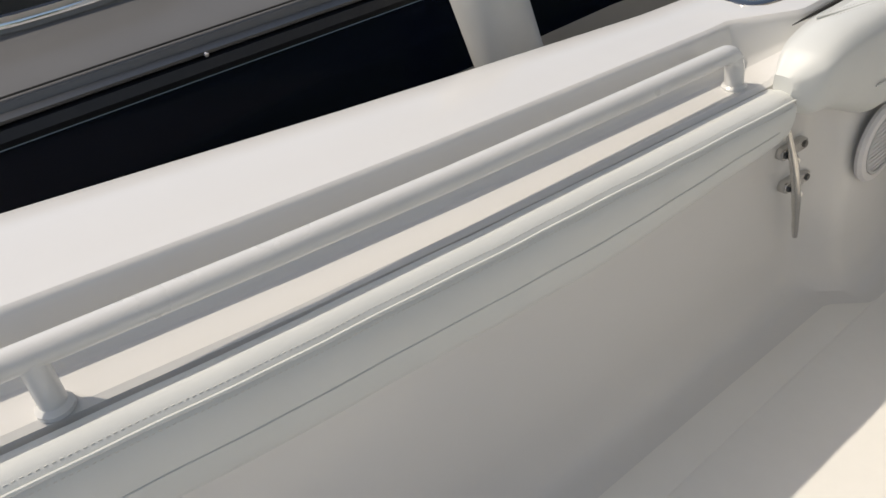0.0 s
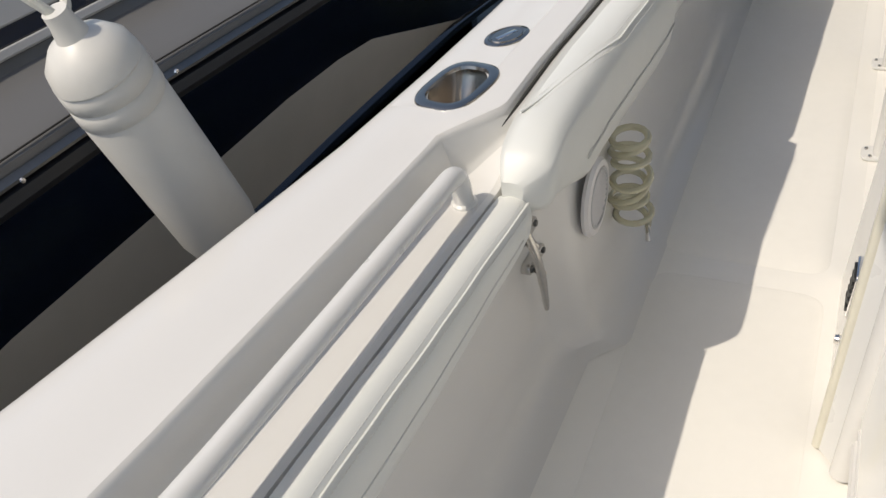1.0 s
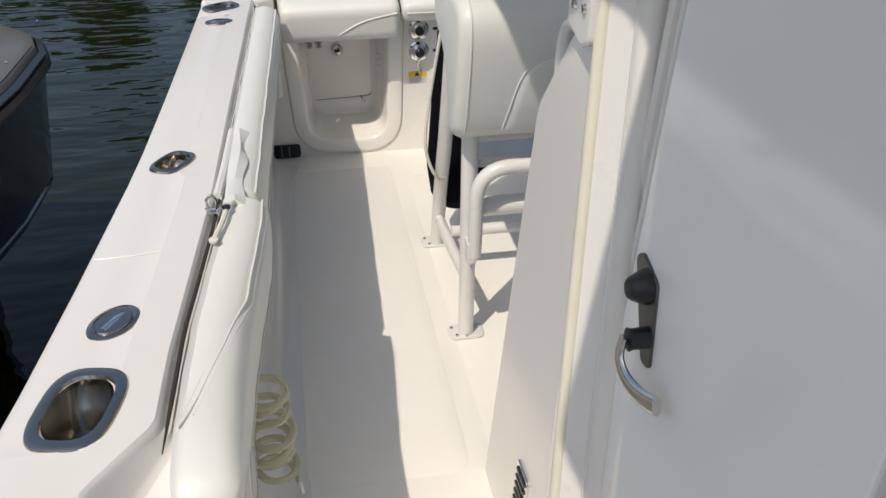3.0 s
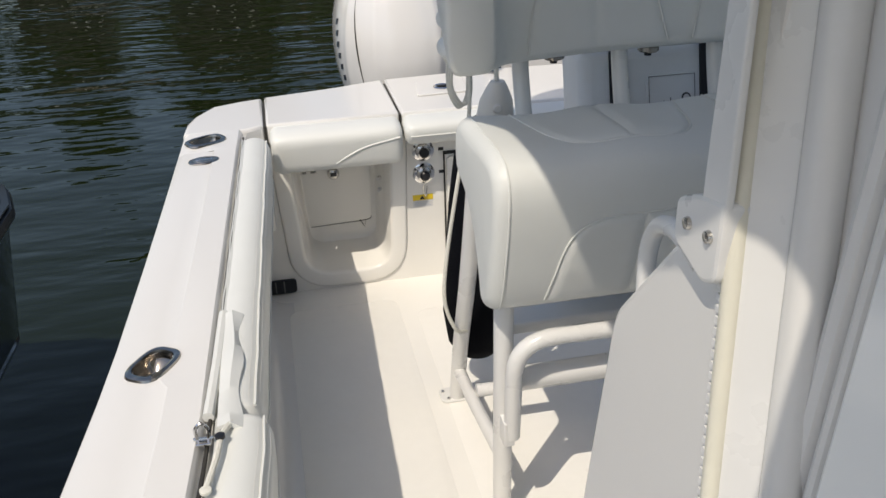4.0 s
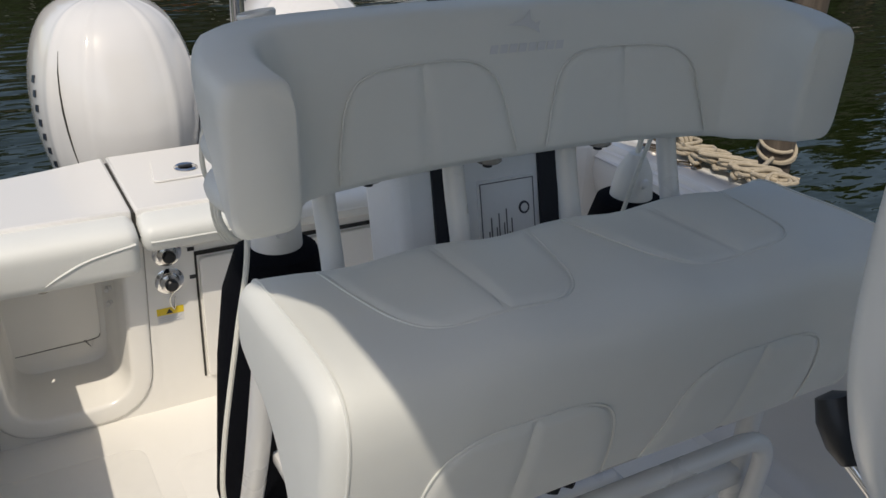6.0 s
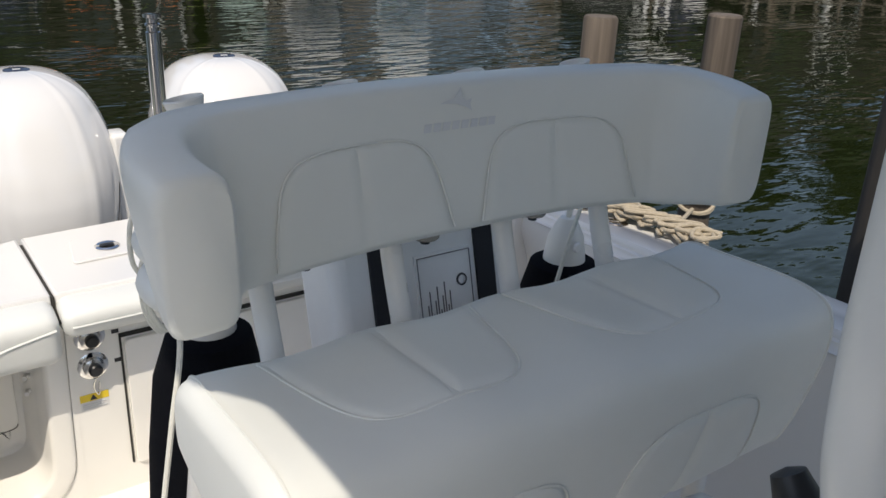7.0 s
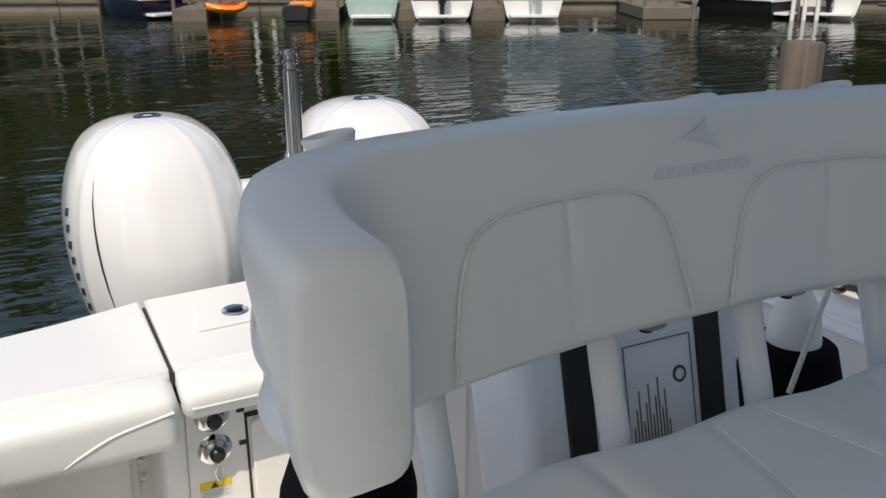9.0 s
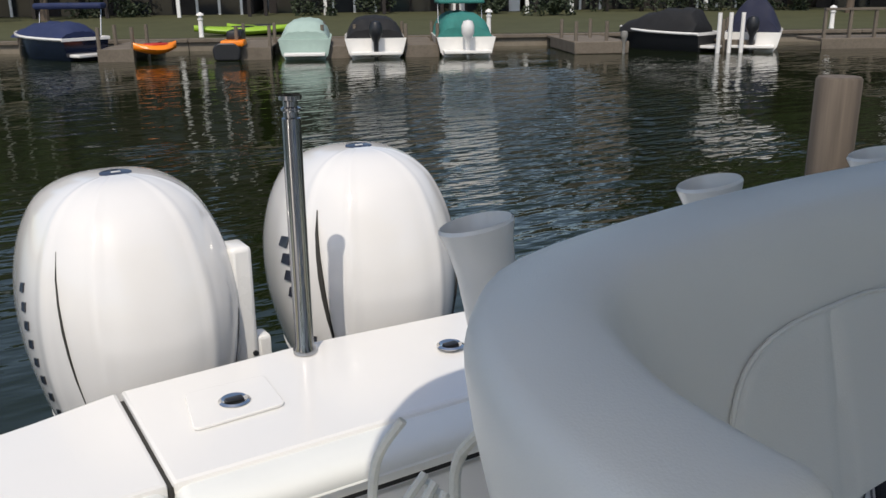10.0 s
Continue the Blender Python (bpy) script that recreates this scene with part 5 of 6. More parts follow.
nys = [-4, -3, -2, -1, 0, 0.75, 1.5, 2.0, 2.3, 2.6, 2.82, 2.95, 3.08, 3.23, 3.38, 3.55, 3.7, 3.8, 3.9, 3.98, 4.04, 4.1, 4.15, 4.2, 4.35, 4.5, 4.6, 4.9, 5.1, 5.2, 5.3, 5.4, 5.5, 5.55, 5.60, 5.64, 5.66, 5.68]


def nb_x(y):
    return lerp_table(RAILX, y)


def band(rows, mat, name, label=""):
    part(name, loft([[(nb_x(y) + dx, y, z + lerp_table(RAILZ, y)) for dx, z in rows] for y in nys], closed=False), mat, nb, label)


def hull_band(rows, lo, hi, mat, name, label=""):
    """Rows of (inset, share) between two heights that change along the hull."""
    part(name, loft([[(nb_x(y) - dx, y, hi(y) + (lo(y) - hi(y)) * f) for dx, f in rows] for y in nys], closed=False), mat, nb, label)


def stripe_z(y):
    return lerp_table(STRIPE, y)


hull_band([(0.0, 0), (0.01, 0.1), (0.03, 0.4), (0.055, 0.8), (0.07, 1)], stripe_z, lambda y: 0.74 + lerp_table(RAILZ, y), NAVY, "topside", "glossy navy topside")
hull_band([(0.07, 0), (0.074, 0.5), (0.085, 1)], lambda y: lerp_table(CHINE, y), stripe_z, BILGE, "lower_hull", "weathered grey lower hull")
# underside is dark navy, the shade below the chine put into its colour
hull_band([(0.085, 0), (0.070, 0.01), (0.085, 0.04), (0.30, 0.12), (0.60, 0.45), (0.95, 1)], lambda y: -0.9, lambda y: lerp_table(CHINE, y), NAVY, "hull_bottom")
band([(-0.01, 0.745), (0.018, 0.75), (0.024, 0.765), (0.018, 0.785), (-0.01, 0.79)], BLACK, "rub_rail")
band([(0.0, 0.788), (0.012, 0.794), (0.012, 0.80), (-0.01, 0.806)], DSTEEL, "rub_rail_strip")
band([(-0.01, 0.79), (-0.02, 0.82), (-0.06, 0.84), (-0.20, 0.855), (-0.24, 0.87), (-0.30, 0.98), (-0.48, 1.12), (-1.0, 1.22), (-1.6, 1.24)], DECKGREY, "deck")
nys_j = [0.2 + 0.42 * k for k in range(13)]
for y in nys_j:
    part("rail_screw", lathe([(0.001, 0), (0.006, 0), (0.005, 0.004), (0.001, 0.005)], 8, Matrix.Translation((nb_x(y) + 0.024, y, 0.768)) @ Matrix.Rotation(radians(90), 4, "Y")), CHROME, nb)
part("deck_groove", tube([(nb_x(y) - 0.026, y, 0.829 + lerp_table(RAILZ, y)) for y in nys if 0 <= y <= 5.3], 0.0022, 6), GAP, nb)


def superoval(half_y, half_z, n=40):
    """Points (along, up) of a rounded window outline."""
    return [(half_y * math.copysign(abs(math.sin(a)) ** 0.75, math.sin(a)), half_z * math.copysign(abs(math.cos(a)) ** 0.75, math.cos(a))) for a in (k * math.tau / n for k in range(n))]


def cabin_side(y, z, out=0.0):
    """A point on the raised side of the deck, z over the rail line, lifted by out."""
    return (nb_x(y) - 0.24 - 0.545 * (z - 0.87) + out * 0.88, y, z + lerp_table(RAILZ, y) + out * 0.47)


rim_in, rim_out = superoval(0.285, 0.075), superoval(0.318, 0.102)
pw = part("portlight", loft([[cabin_side(2.12 + u, 0.982 + v, d) for u, v in o] for o, d in ((rim_out, -0.004), (rim_out, 0.005), (superoval(0.310, 0.094), 0.010), (superoval(0.294, 0.082), 0.009), (rim_in, 0.0), (rim_in, -0.004))], caps=False), CHROME, nb)
part("gasket", loft([[cabin_side(2.12 + u, 0.982 + v, d) for u, v in o] for o, d in ((superoval(0.326, 0.110), -0.003), (superoval(0.326, 0.110), 0.003), (superoval(0.316, 0.100), 0.003))], caps=False), RUBBER, pw)
part("pane", loft([[cabin_side(2.12 + u, 0.982 + v, d) for u, v in superoval(0.287, 0.077)] for d in (-0.006, 0.001)]), PANE, pw)
ws = [2.50, 2.53, 2.6, 2.9, 3.3, 3.8, 4.3, 4.8, 5.2]
for name, z0, z1, d, mat, label in (("moulding", 0.893, 0.912, 0.012, GREYGEL, "pale moulding under the stripe"), ("side_stripe", 0.9125, 0.945, 0.004, NAVY, "navy stripe along the cabin side"), ("coaming", 0.9455, 1.02, 0.006, GREYGEL, "pale coaming")):
    part(name, loft([[cabin_side(y + 0.6 * (z - 0.893) * (y < 2.55), z, o) for z, o in ((z0, -0.02), (z0, d - 0.003), (z0 + 0.003, d), (z1 - 0.003, d), (z1, d - 0.003), (z1, -0.02))] for y in ws]), mat, nb, label)
part("stern_wall", box((-4.0, 5.60, -0.7), (-2.35, 5.67, 0.62)), NAVY, nb, smooth=False)

fd = thing("hanging_fender", (-1.80, 2.9, 0.4), "large white ribbed fender hung from the neighbouring boat", "fender")
ax = Matrix.Translation((-1.775, 2.825, 1.01)) @ Vector((0.02, 0.15, -0.56)).to_track_quat("Z", "Y").to_matrix().to_4x4()
prof = [(0.001, -0.055), (0.022, -0.055), (0.024, -0.03), (0.030, -0.005), (0.055, 0.008), (0.078, 0.035), (0.084, 0.065), (0.081, 0.070), (0.085, 0.078), (0.085, 0.102), (0.081, 0.108), (0.086, 0.116), (0.086, 0.142), (0.082, 0.148), (0.085, 0.156),
        (0.085, 0.50), (0.078, 0.54), (0.050, 0.565), (0.024, 0.575), (0.022, 0.60), (0.001, 0.60)]
part("body", lathe(prof, 30, ax), FENDER, fd)
part("lanyard", tube(smooth_path([ax @ Vector((0, 0, -0.04)), (-1.81, 2.79, 1.10), (-1.90, 2.76, 1.20), (-2.15, 2.72, 1.24)], 6), 0.009, 8), ROPEW, fd)
part("lanyard", tube(smooth_path([ax @ Vector((0, 0, -0.03)), (-1.80, 2.86, 1.08), (-1.92, 2.90, 1.18), (-2.15, 2.95, 1.24)], 6), 0.009, 8), ROPEW, fd)

# ---------------------------------------------------------------- pilings and the mooring line
def piling(x, y, r, top, mat, label):
    p = thing("piling", (x, y, WATER_Z - 1), label, "piling", "pilings")
    rings = []
    for k in range(13):
        z = -1.6 + (top + 1.6) * k / 12
        rings.append([(x + r * (1 + 0.05 * noise.noise((a * 1.3, z * 1.5, x))) * math.cos(a), y + r * (1 + 0.05 * noise.noise((a * 1.3, z * 1.5, y))) * math.sin(a), z) for a in (j * math.tau / 22 for j in range(22))])
    rings.append([(x + (a[0] - x) * 0.9, y + (a[1] - y) * 0.9, top + 0.008) for a in rings[-1]])
    part("post", loft(rings), mat, p)
    return p


piling(1.454, 5.635, 0.062, 1.350, PILEW, "weathered grey-brown wooden mooring post beside the stern")
piling(2.30, 5.741, 0.072, 1.309, PILEW, "weathered grey-brown wooden mooring post beside the stern")
piling(1.76, 4.60, 0.095, 2.6, PILED, "wooden piling close to the boat, darkened for shade")
rp = thing("mooring_line", (1.8, 5.4, 0.5), "tan three-strand mooring line wound round a post", "rope")
part("wrap", tube([(2.30 + 0.081 * math.cos(a), 5.741 + 0.081 * math.sin(a), 0.445 + 0.026 * a / math.tau + 0.032 * math.sin(a * 1.0 + 0.6) + 0.012 * math.sin(a * 0.5)) for a in (k * math.tau / 20 for k in range(56))], 0.0085, 8), ROPEM, rp)
part("line", tube(smooth_path([(2.23, 5.70, 0.46), (1.85, 5.48, 0.53), (1.52, 5.30, 0.67), (1.37, 5.20, 0.745), (1.33, 5.14, 0.752)], 8), 0.0095, 8), ROPEM, rp)
rc = thing("rope_coil", (1.31, 5.15, 0.72), "tangled heap of tan mooring rope on the gunwale", "rope")
rng = random.Random(4)
for lay in range(5):
    pts = []
    for k in range(30):
        u = k / 29
        bend = k * (1.15 + 0.17 * lay) + lay * 1.3
        pts.append((1.300 + 0.024 * u + 0.042 * math.sin(bend) + rng.uniform(-0.012, 0.012), 5.34 - 0.42 * u + 0.055 * math.cos(bend * 0.93 + lay) + rng.uniform(-0.014, 0.014),
                    0.730 + 0.0085 * lay + 0.012 * abs(math.sin(k * 0.9 + lay)) + rng.uniform(0, 0.007)))
    part("coil", tube(smooth_path(pts, 6), 0.0068, 8), ROPEM, rc)
part("hitch", tube([(1.27 + 0.0016 * j, 5.365 + 0.034 * math.cos(j * math.tau / 12), 0.766 + 0.032 * math.sin(j * math.tau / 12)) for j in range(37)], 0.0075, 8), ROPEM, rc)
sc = thing("stern_cleat", (1.0, 5.62, 0.72), "polished steel cleat on the far stern corner", "cleat")
part("horn", tube(smooth_path([(0.93, 5.75, 0.755), (1.0, 5.70, 0.765), (1.07, 5.65, 0.755)], 6), 0.010, 8), STEEL, sc)
part("foot", tube([(1.0, 5.70, 0.72), (1.0, 5.70, 0.765)], 0.012, 8), STEEL, sc)

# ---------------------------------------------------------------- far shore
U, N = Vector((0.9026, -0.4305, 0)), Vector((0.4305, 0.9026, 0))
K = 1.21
# camera's ground point; the shore is scaled about it to fit its view
VIEW_FOOT = Vector((-0.8, 4.1, 0))
S0 = VIEW_FOOT + K * (Vector((10.4, 24.6, 0)) - VIEW_FOOT)
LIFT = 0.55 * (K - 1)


# u and v of everything ashore are set to fit the camera's view
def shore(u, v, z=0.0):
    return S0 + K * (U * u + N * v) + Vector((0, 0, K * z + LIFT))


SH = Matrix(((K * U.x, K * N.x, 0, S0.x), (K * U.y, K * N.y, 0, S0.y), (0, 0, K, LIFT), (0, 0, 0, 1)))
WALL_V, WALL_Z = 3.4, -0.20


def ubox(u0, u1, v0, v1, z0, z1, bevel=0.0, bm=None):
    return join(bm, moved(box((u0, v0, z0), (u1, v1, z1), bevel), SH))


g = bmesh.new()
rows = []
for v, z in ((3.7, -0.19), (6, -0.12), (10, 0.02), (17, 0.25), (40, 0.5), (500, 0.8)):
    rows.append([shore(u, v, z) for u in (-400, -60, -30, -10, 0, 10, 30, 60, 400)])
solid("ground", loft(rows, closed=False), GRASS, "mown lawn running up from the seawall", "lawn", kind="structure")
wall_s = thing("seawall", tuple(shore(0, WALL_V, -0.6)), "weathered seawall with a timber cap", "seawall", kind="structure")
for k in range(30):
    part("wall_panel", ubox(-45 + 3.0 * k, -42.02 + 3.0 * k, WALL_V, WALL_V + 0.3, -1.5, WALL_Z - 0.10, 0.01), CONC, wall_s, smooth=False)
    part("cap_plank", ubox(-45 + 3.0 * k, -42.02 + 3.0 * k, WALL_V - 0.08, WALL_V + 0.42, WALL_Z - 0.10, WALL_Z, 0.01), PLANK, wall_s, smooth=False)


def slip_dock(u, v0, length):
    d = thing("finger_dock", tuple(shore(u, v0, WATER_Z)), "short grey timber finger dock with posts", "dock", "finger docks")
    part("deck", ubox(u - 0.45, u + 0.45, v0, v0 + length, -0.30, -0.24, 0.01), PLANK, d)
    part("fascia", ubox(u - 0.45, u + 0.45, v0 - 0.04, v0, -0.58, -0.24, 0.01), PLANK, d)
    for du, dv in ((-0.42, 0.1), (0.42, 0.1), (-0.42, length * 0.5), (0.42, length * 0.5)):
        p = shore(u + du, v0 + dv)
        part("post", tube([(p.x, p.y, -1.0), (p.x, p.y, 0.48)], 0.06, 8), PLANK, d)
    return d


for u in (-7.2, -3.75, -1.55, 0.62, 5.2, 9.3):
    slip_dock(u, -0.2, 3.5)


TURN = [0.0, 0.0, 0.0]      # the boat being built: centre along and across the shore, angle


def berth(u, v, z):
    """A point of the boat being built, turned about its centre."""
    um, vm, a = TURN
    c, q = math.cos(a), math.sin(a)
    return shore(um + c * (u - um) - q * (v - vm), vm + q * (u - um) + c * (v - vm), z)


def far_hull(u0, u1, v0, v1, zdeck, mat, t, flare=0.12):
    """A small boat's hull: square stern towards the canal, pointed bow at the wall."""
    um, hw = (u0 + u1) / 2, (u1 - u0) / 2
    rings = []
    for k in range(9):
        f = k / 8
        w = hw * (1 - max(0, (f - 0.45) / 0.55) ** 2.2 * 0.93)
        rise = 0.12 * f * f
        v = v0 + (v1 - v0) * f
        rings.append([berth(um + a, v, z) for a, z in ((-w, zdeck + rise), (-w * (1 - flare), WATER_Z + 0.12), (-w * 0.5, WATER_Z - 0.25), (w * 0.5, WATER_Z - 0.25), (w * (1 - flare), WATER_Z + 0.12), (w, zdeck + rise))])
    return part("hull", loft(rings), mat, t)


def far_cover(u0, u1, v0, v1, z0, z1, mat, t, name="cover", peak=0.5, boxy=2.6):
    """A draped cloth cover with a ridge, sagging between its hoops."""
    um, hw = (u0 + u1) / 2, (u1 - u0) / 2
    rings = []
    for k in range(15):
        f = k / 14
        hgt = z0 + (z1 - z0) * min(1, f / 0.12 + 0.45 if f < 0.12 else 1) * (1 - 0.75 * max(0, (f - peak) / (1 - peak)) ** 1.5)
        w = hw * (1 - 0.5 * max(0, (f - 0.6) / 0.4) ** 2)
        row = []
        for j in range(17):
            a = -1 + 2 * j / 16
            zz = z0 + (hgt - z0) * (1 - abs(a) ** boxy) * (1 - 0.06 * abs(a)) - 0.035 * math.sin(f * 26) * (1 - abs(a)) + 0.012 * math.sin(a * 17 + f * 9)
            row.append(berth(um + w * a, v0 + (v1 - v0) * f, zz))
        rings.append(row)
    return part(name, loft(rings, closed=True), mat, t)


def far_engine(u, v, mat, t):
    p = berth(u, v, -0.15)
    m = Matrix.Translation(p) @ Matrix.Diagonal((K, K, K, 1))
    eng = part("engine", lathe([(0.01, 0.55), (0.12, 0.52), (0.17, 0.40), (0.17, 0.22), (0.12, 0.12), (0.07, 0.02), (0.05, -0.5)], 14, m), mat, t)
    part("cavitation_plate", lathe([(0.001, -0.34), (0.15, -0.34), (0.15, -0.31), (0.001, -0.31)], 12, m), DSTEEL, eng)


def turned_box(u0, u1, v0, v1, z0, z1, bevel=0.0):
    bm = box((u0, v0, z0), (u1, v1, z1), bevel)
    for p in bm.verts:
        p.co = berth(*p.co)
    return bm


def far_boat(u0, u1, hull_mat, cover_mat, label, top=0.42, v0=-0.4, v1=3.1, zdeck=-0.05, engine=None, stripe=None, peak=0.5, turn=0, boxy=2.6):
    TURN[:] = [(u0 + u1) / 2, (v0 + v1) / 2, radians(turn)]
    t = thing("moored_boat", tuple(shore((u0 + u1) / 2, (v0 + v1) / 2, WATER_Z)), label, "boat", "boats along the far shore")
    far_hull(u0, u1, v0, v1, zdeck, hull_mat, t)
    if cover_mat:
        far_cover(u0 + 0.04, u1 - 0.04, v0 + 0.18, v1 - 0.1, zdeck - 0.02, top, cover_mat, t, peak=peak, boxy=boxy)
    if stripe:
        for side in (0, 1):
            um, hw = (u0 + u1) / 2, (u1 - u0) / 2
            run = []
            for k in range(9):
                f = k / 8
                w = hw * (1 - max(0, (f - 0.45) / 0.55) ** 2.2 * 0.93) + 0.01
                run.append(berth(um + (w if side else -w), v0 + (v1 - v0) * f, zdeck + 0.12 * f * f - 0.02))
            part("rub_rail", tube(run, 0.045, 8), stripe, t)
        part("rub_rail", turned_box(u0 - 0.03, u1 + 0.03, v0 - 0.04, v0 + 0.02, zdeck - 0.07, zdeck + 0.01, 0.01), stripe, t)
    part("swim_platform", turned_box(u0 + 0.15, u1 - 0.15, v0 - 0.40, v0, WATER_Z + 0.10, WATER_Z + 0.18, 0.02), GEL, t)
    if engine:
        far_engine((u0 + u1) / 2, v0 - 0.25, engine, t)
    return t


far_boat(-9.95, -8.55, NAVY, BLUECOV, "small navy boat under a blue cover at the far shore", 0.40, stripe=GEL, turn=52, v0=0.0, v1=2.9, zdeck=0.02)
far_boat(-3.10, -1.75, PALECOV, PALECOV, "small boat under a pale green cover at the far shore", 0.40, boxy=5, peak=0.7)
far_boat(-1.40, 0.20, GEL, BLACKCOV, "white boat with black cover and dark outboard", 0.45, engine=BLACK, boxy=5, peak=0.7)
far_boat(1.0, 2.55, GEL, TEALCOV, "white boat with teal cover and white outboard", 0.55, engine=COWL, boxy=4, peak=0.7)
far_boat(7.05, 8.30, BLACK, BLACKCOV, "dark boat under a black cover at the far shore", 0.58, stripe=GEL, turn=40, v0=-0.2, v1=2.6, boxy=4, peak=0.35)
far_boat(9.75, 11.25, GEL, NAVYCOV, "white boat under a peaked navy cover at the far shore", 0.85, engine=BLACK, peak=0.25, turn=-28)
bim = thing("boat_bimini", tuple(shore(1.75, 1.0, 0)), "teal fabric sun top on thin poles over a far boat", "canopy")
part("fabric", ubox(1.15, 2.4, 0.6, 1.9, 0.78, 0.86, 0.03), TEALCOV, bim)
for u in (1.17, 2.38):
    part("pole", tube([shore(u, 0.9, 0.1), shore(u, 1.1, 0.80)], 0.02, 6), STEEL, bim)
TURN[:] = [0, 0, 0]
bim2 = thing("boat_bimini", tuple(shore(-9.0, 1.8, 0)), "folded blue fabric top over a far boat", "canopy")
part("fabric", ubox(-9.7, -7.9, 1.6, 2.2, 0.72, 0.88, 0.06), BLUECOV, bim2)
for u in (-9.6, -8.0):
    part("pole", tube([shore(u, 1.6, 0.0), shore(u, 1.9, 0.75)], 0.02, 6), STEEL, bim2)


def kayak(u, v, z, turn, length, mat, label):
    t = thing("kayak", tuple(shore(u, v, z)), label, "kayak", "kayaks")
    m = SH @ Matrix.Translation((u, v, z)) @ Matrix.Rotation(radians(turn), 4, "Z")
    rings = []
    for k in range(13):
        f = -1 + 2 * k / 12
        w = 0.36 * (1 - abs(f) ** 2.2) + 0.01
        rings.append([m @ Vector((f * length / 2, w * math.cos(a), 0.16 + 0.10 * f * f + (0.14 - 0.05 * abs(f)) * math.sin(a))) for a in (j * math.tau / 12 for j in range(12))])
    part("hull", loft(rings), mat, t)
    part("cockpit", moved(lathe([(0.001, 0.31), (0.20, 0.31), (0.22, 0.30), (0.24, 0.27)], 16, Matrix.Diagonal((1.6, 1, 1, 1))), m), REDP if mat is ORANGE else BLACK, t)


kayak(-6.25, 0.0, -0.42, 35, 1.15, ORANGE, "orange and yellow sit-on kayak floating by a dock")
kayak(-4.5, 4.3, -0.19, 5, 2.9, LIME, "lime green kayak lying on the lawn edge")
kayak(-3.9, 5.0, -0.18, -8, 2.4, LIME, "lime green kayak lying on the lawn edge")
js = thing("jet_ski", tuple(shore(-4.4, -0.2, WATER_Z)), "dark jet ski with orange panels by a dock", "jet ski")
part("hull", moved(prism(round_poly([(-0.32, -0.55), (0.32, -0.55), (0.36, -0.25), (0.22, -0.1), (-0.22, -0.1), (-0.36, -0.25)], 0.08), -0.5, 1.4, "y", 0.04), SH @ Matrix.Translation((-4.4, 0, 0))), BLACK, js)
part("seat", ubox(-4.45, -4.05, 0.0, 0.9, -0.12, 0.18, 0.08), BLACK, js)
part("panel", ubox(-4.55, -3.95, -0.48, 0.2, -0.20, -0.05, 0.05), ORANGE, js)
skiff = thing("small_dock_skiff", tuple(shore(5.6, 0.4, WATER_Z)), "low grey work float with a grey outboard", "boat")
part("float", ubox(4.7, 6.2, -0.3, 2.6, -0.55, -0.22, 0.03), PLANK, skiff)
part("engine", moved(lathe([(0.01, 0.30), (0.08, 0.28), (0.10, 0.20), (0.08, 0.10), (0.04, 0.0), (0.04, -0.4)], 12, Matrix.Translation((6.05, -0.3, -0.25))), SH), RUBBER, skiff)
for u in (8.55, 8.86, 9.2):
    wp = thing("white_post", tuple(shore(u, 0.0, WATER_Z)), "white plastic mooring post", "post", "white mooring posts")
    p = shore(u, -0.6)
    part("pipe", tube([(p.x, p.y, -0.9), (p.x, p.y, 0.72)], 0.07, 10), GEL, wp)


pier = thing("timber_pier", tuple(shore(13.5, 1.5, WATER_Z)), "grey timber pier with a slim post-and-rail fence", "dock")
part("deck", ubox(11.9, 16.5, 0.2, 1.6, -0.34, -0.26, 0.01), PLANK, pier)
part("fascia", ubox(11.9, 16.5, 0.14, 0.2, -0.56, -0.27, 0.01), PLANK, pier)
for k in range(7):
    part("post", ubox(11.95 + 0.75 * k, 12.03 + 0.75 * k, 0.22, 0.30, -1.0, 0.55), PLANK, pier, smooth=False)
part("rail", ubox(11.95, 16.5, 0.20, 0.32, 0.50, 0.56), PLANK, pier, smooth=False)


def lawn_lamp(u):
    t = thing("bollard_lamp", tuple(shore(u, 3.9, -0.19)), "white bollard lamp with a capped head on the seawall", "lamp", "bollard lamps")
    p = shore(u, 3.95, 0)
    part("post", lathe([(0.09, -0.2), (0.075, -0.15), (0.07, 0.30), (0.09, 0.32), (0.09, 0.36), (0.06, 0.37)], 12, Matrix.Translation((p.x, p.y, LIFT)) @ Matrix.Diagonal((K, K, K, 1))), GEL, t)
    part("cap", lathe([(0.06, 0.37), (0.055, 0.43), (0.12, 0.45), (0.10, 0.50), (0.03, 0.54), (0.001, 0.55)], 12, Matrix.Translation((p.x, p.y, LIFT)) @ Matrix.Diagonal((K, K, K, 1))), GEL, t)


for u in (-5.7, 3.05, 14.3):
    lawn_lamp(u)


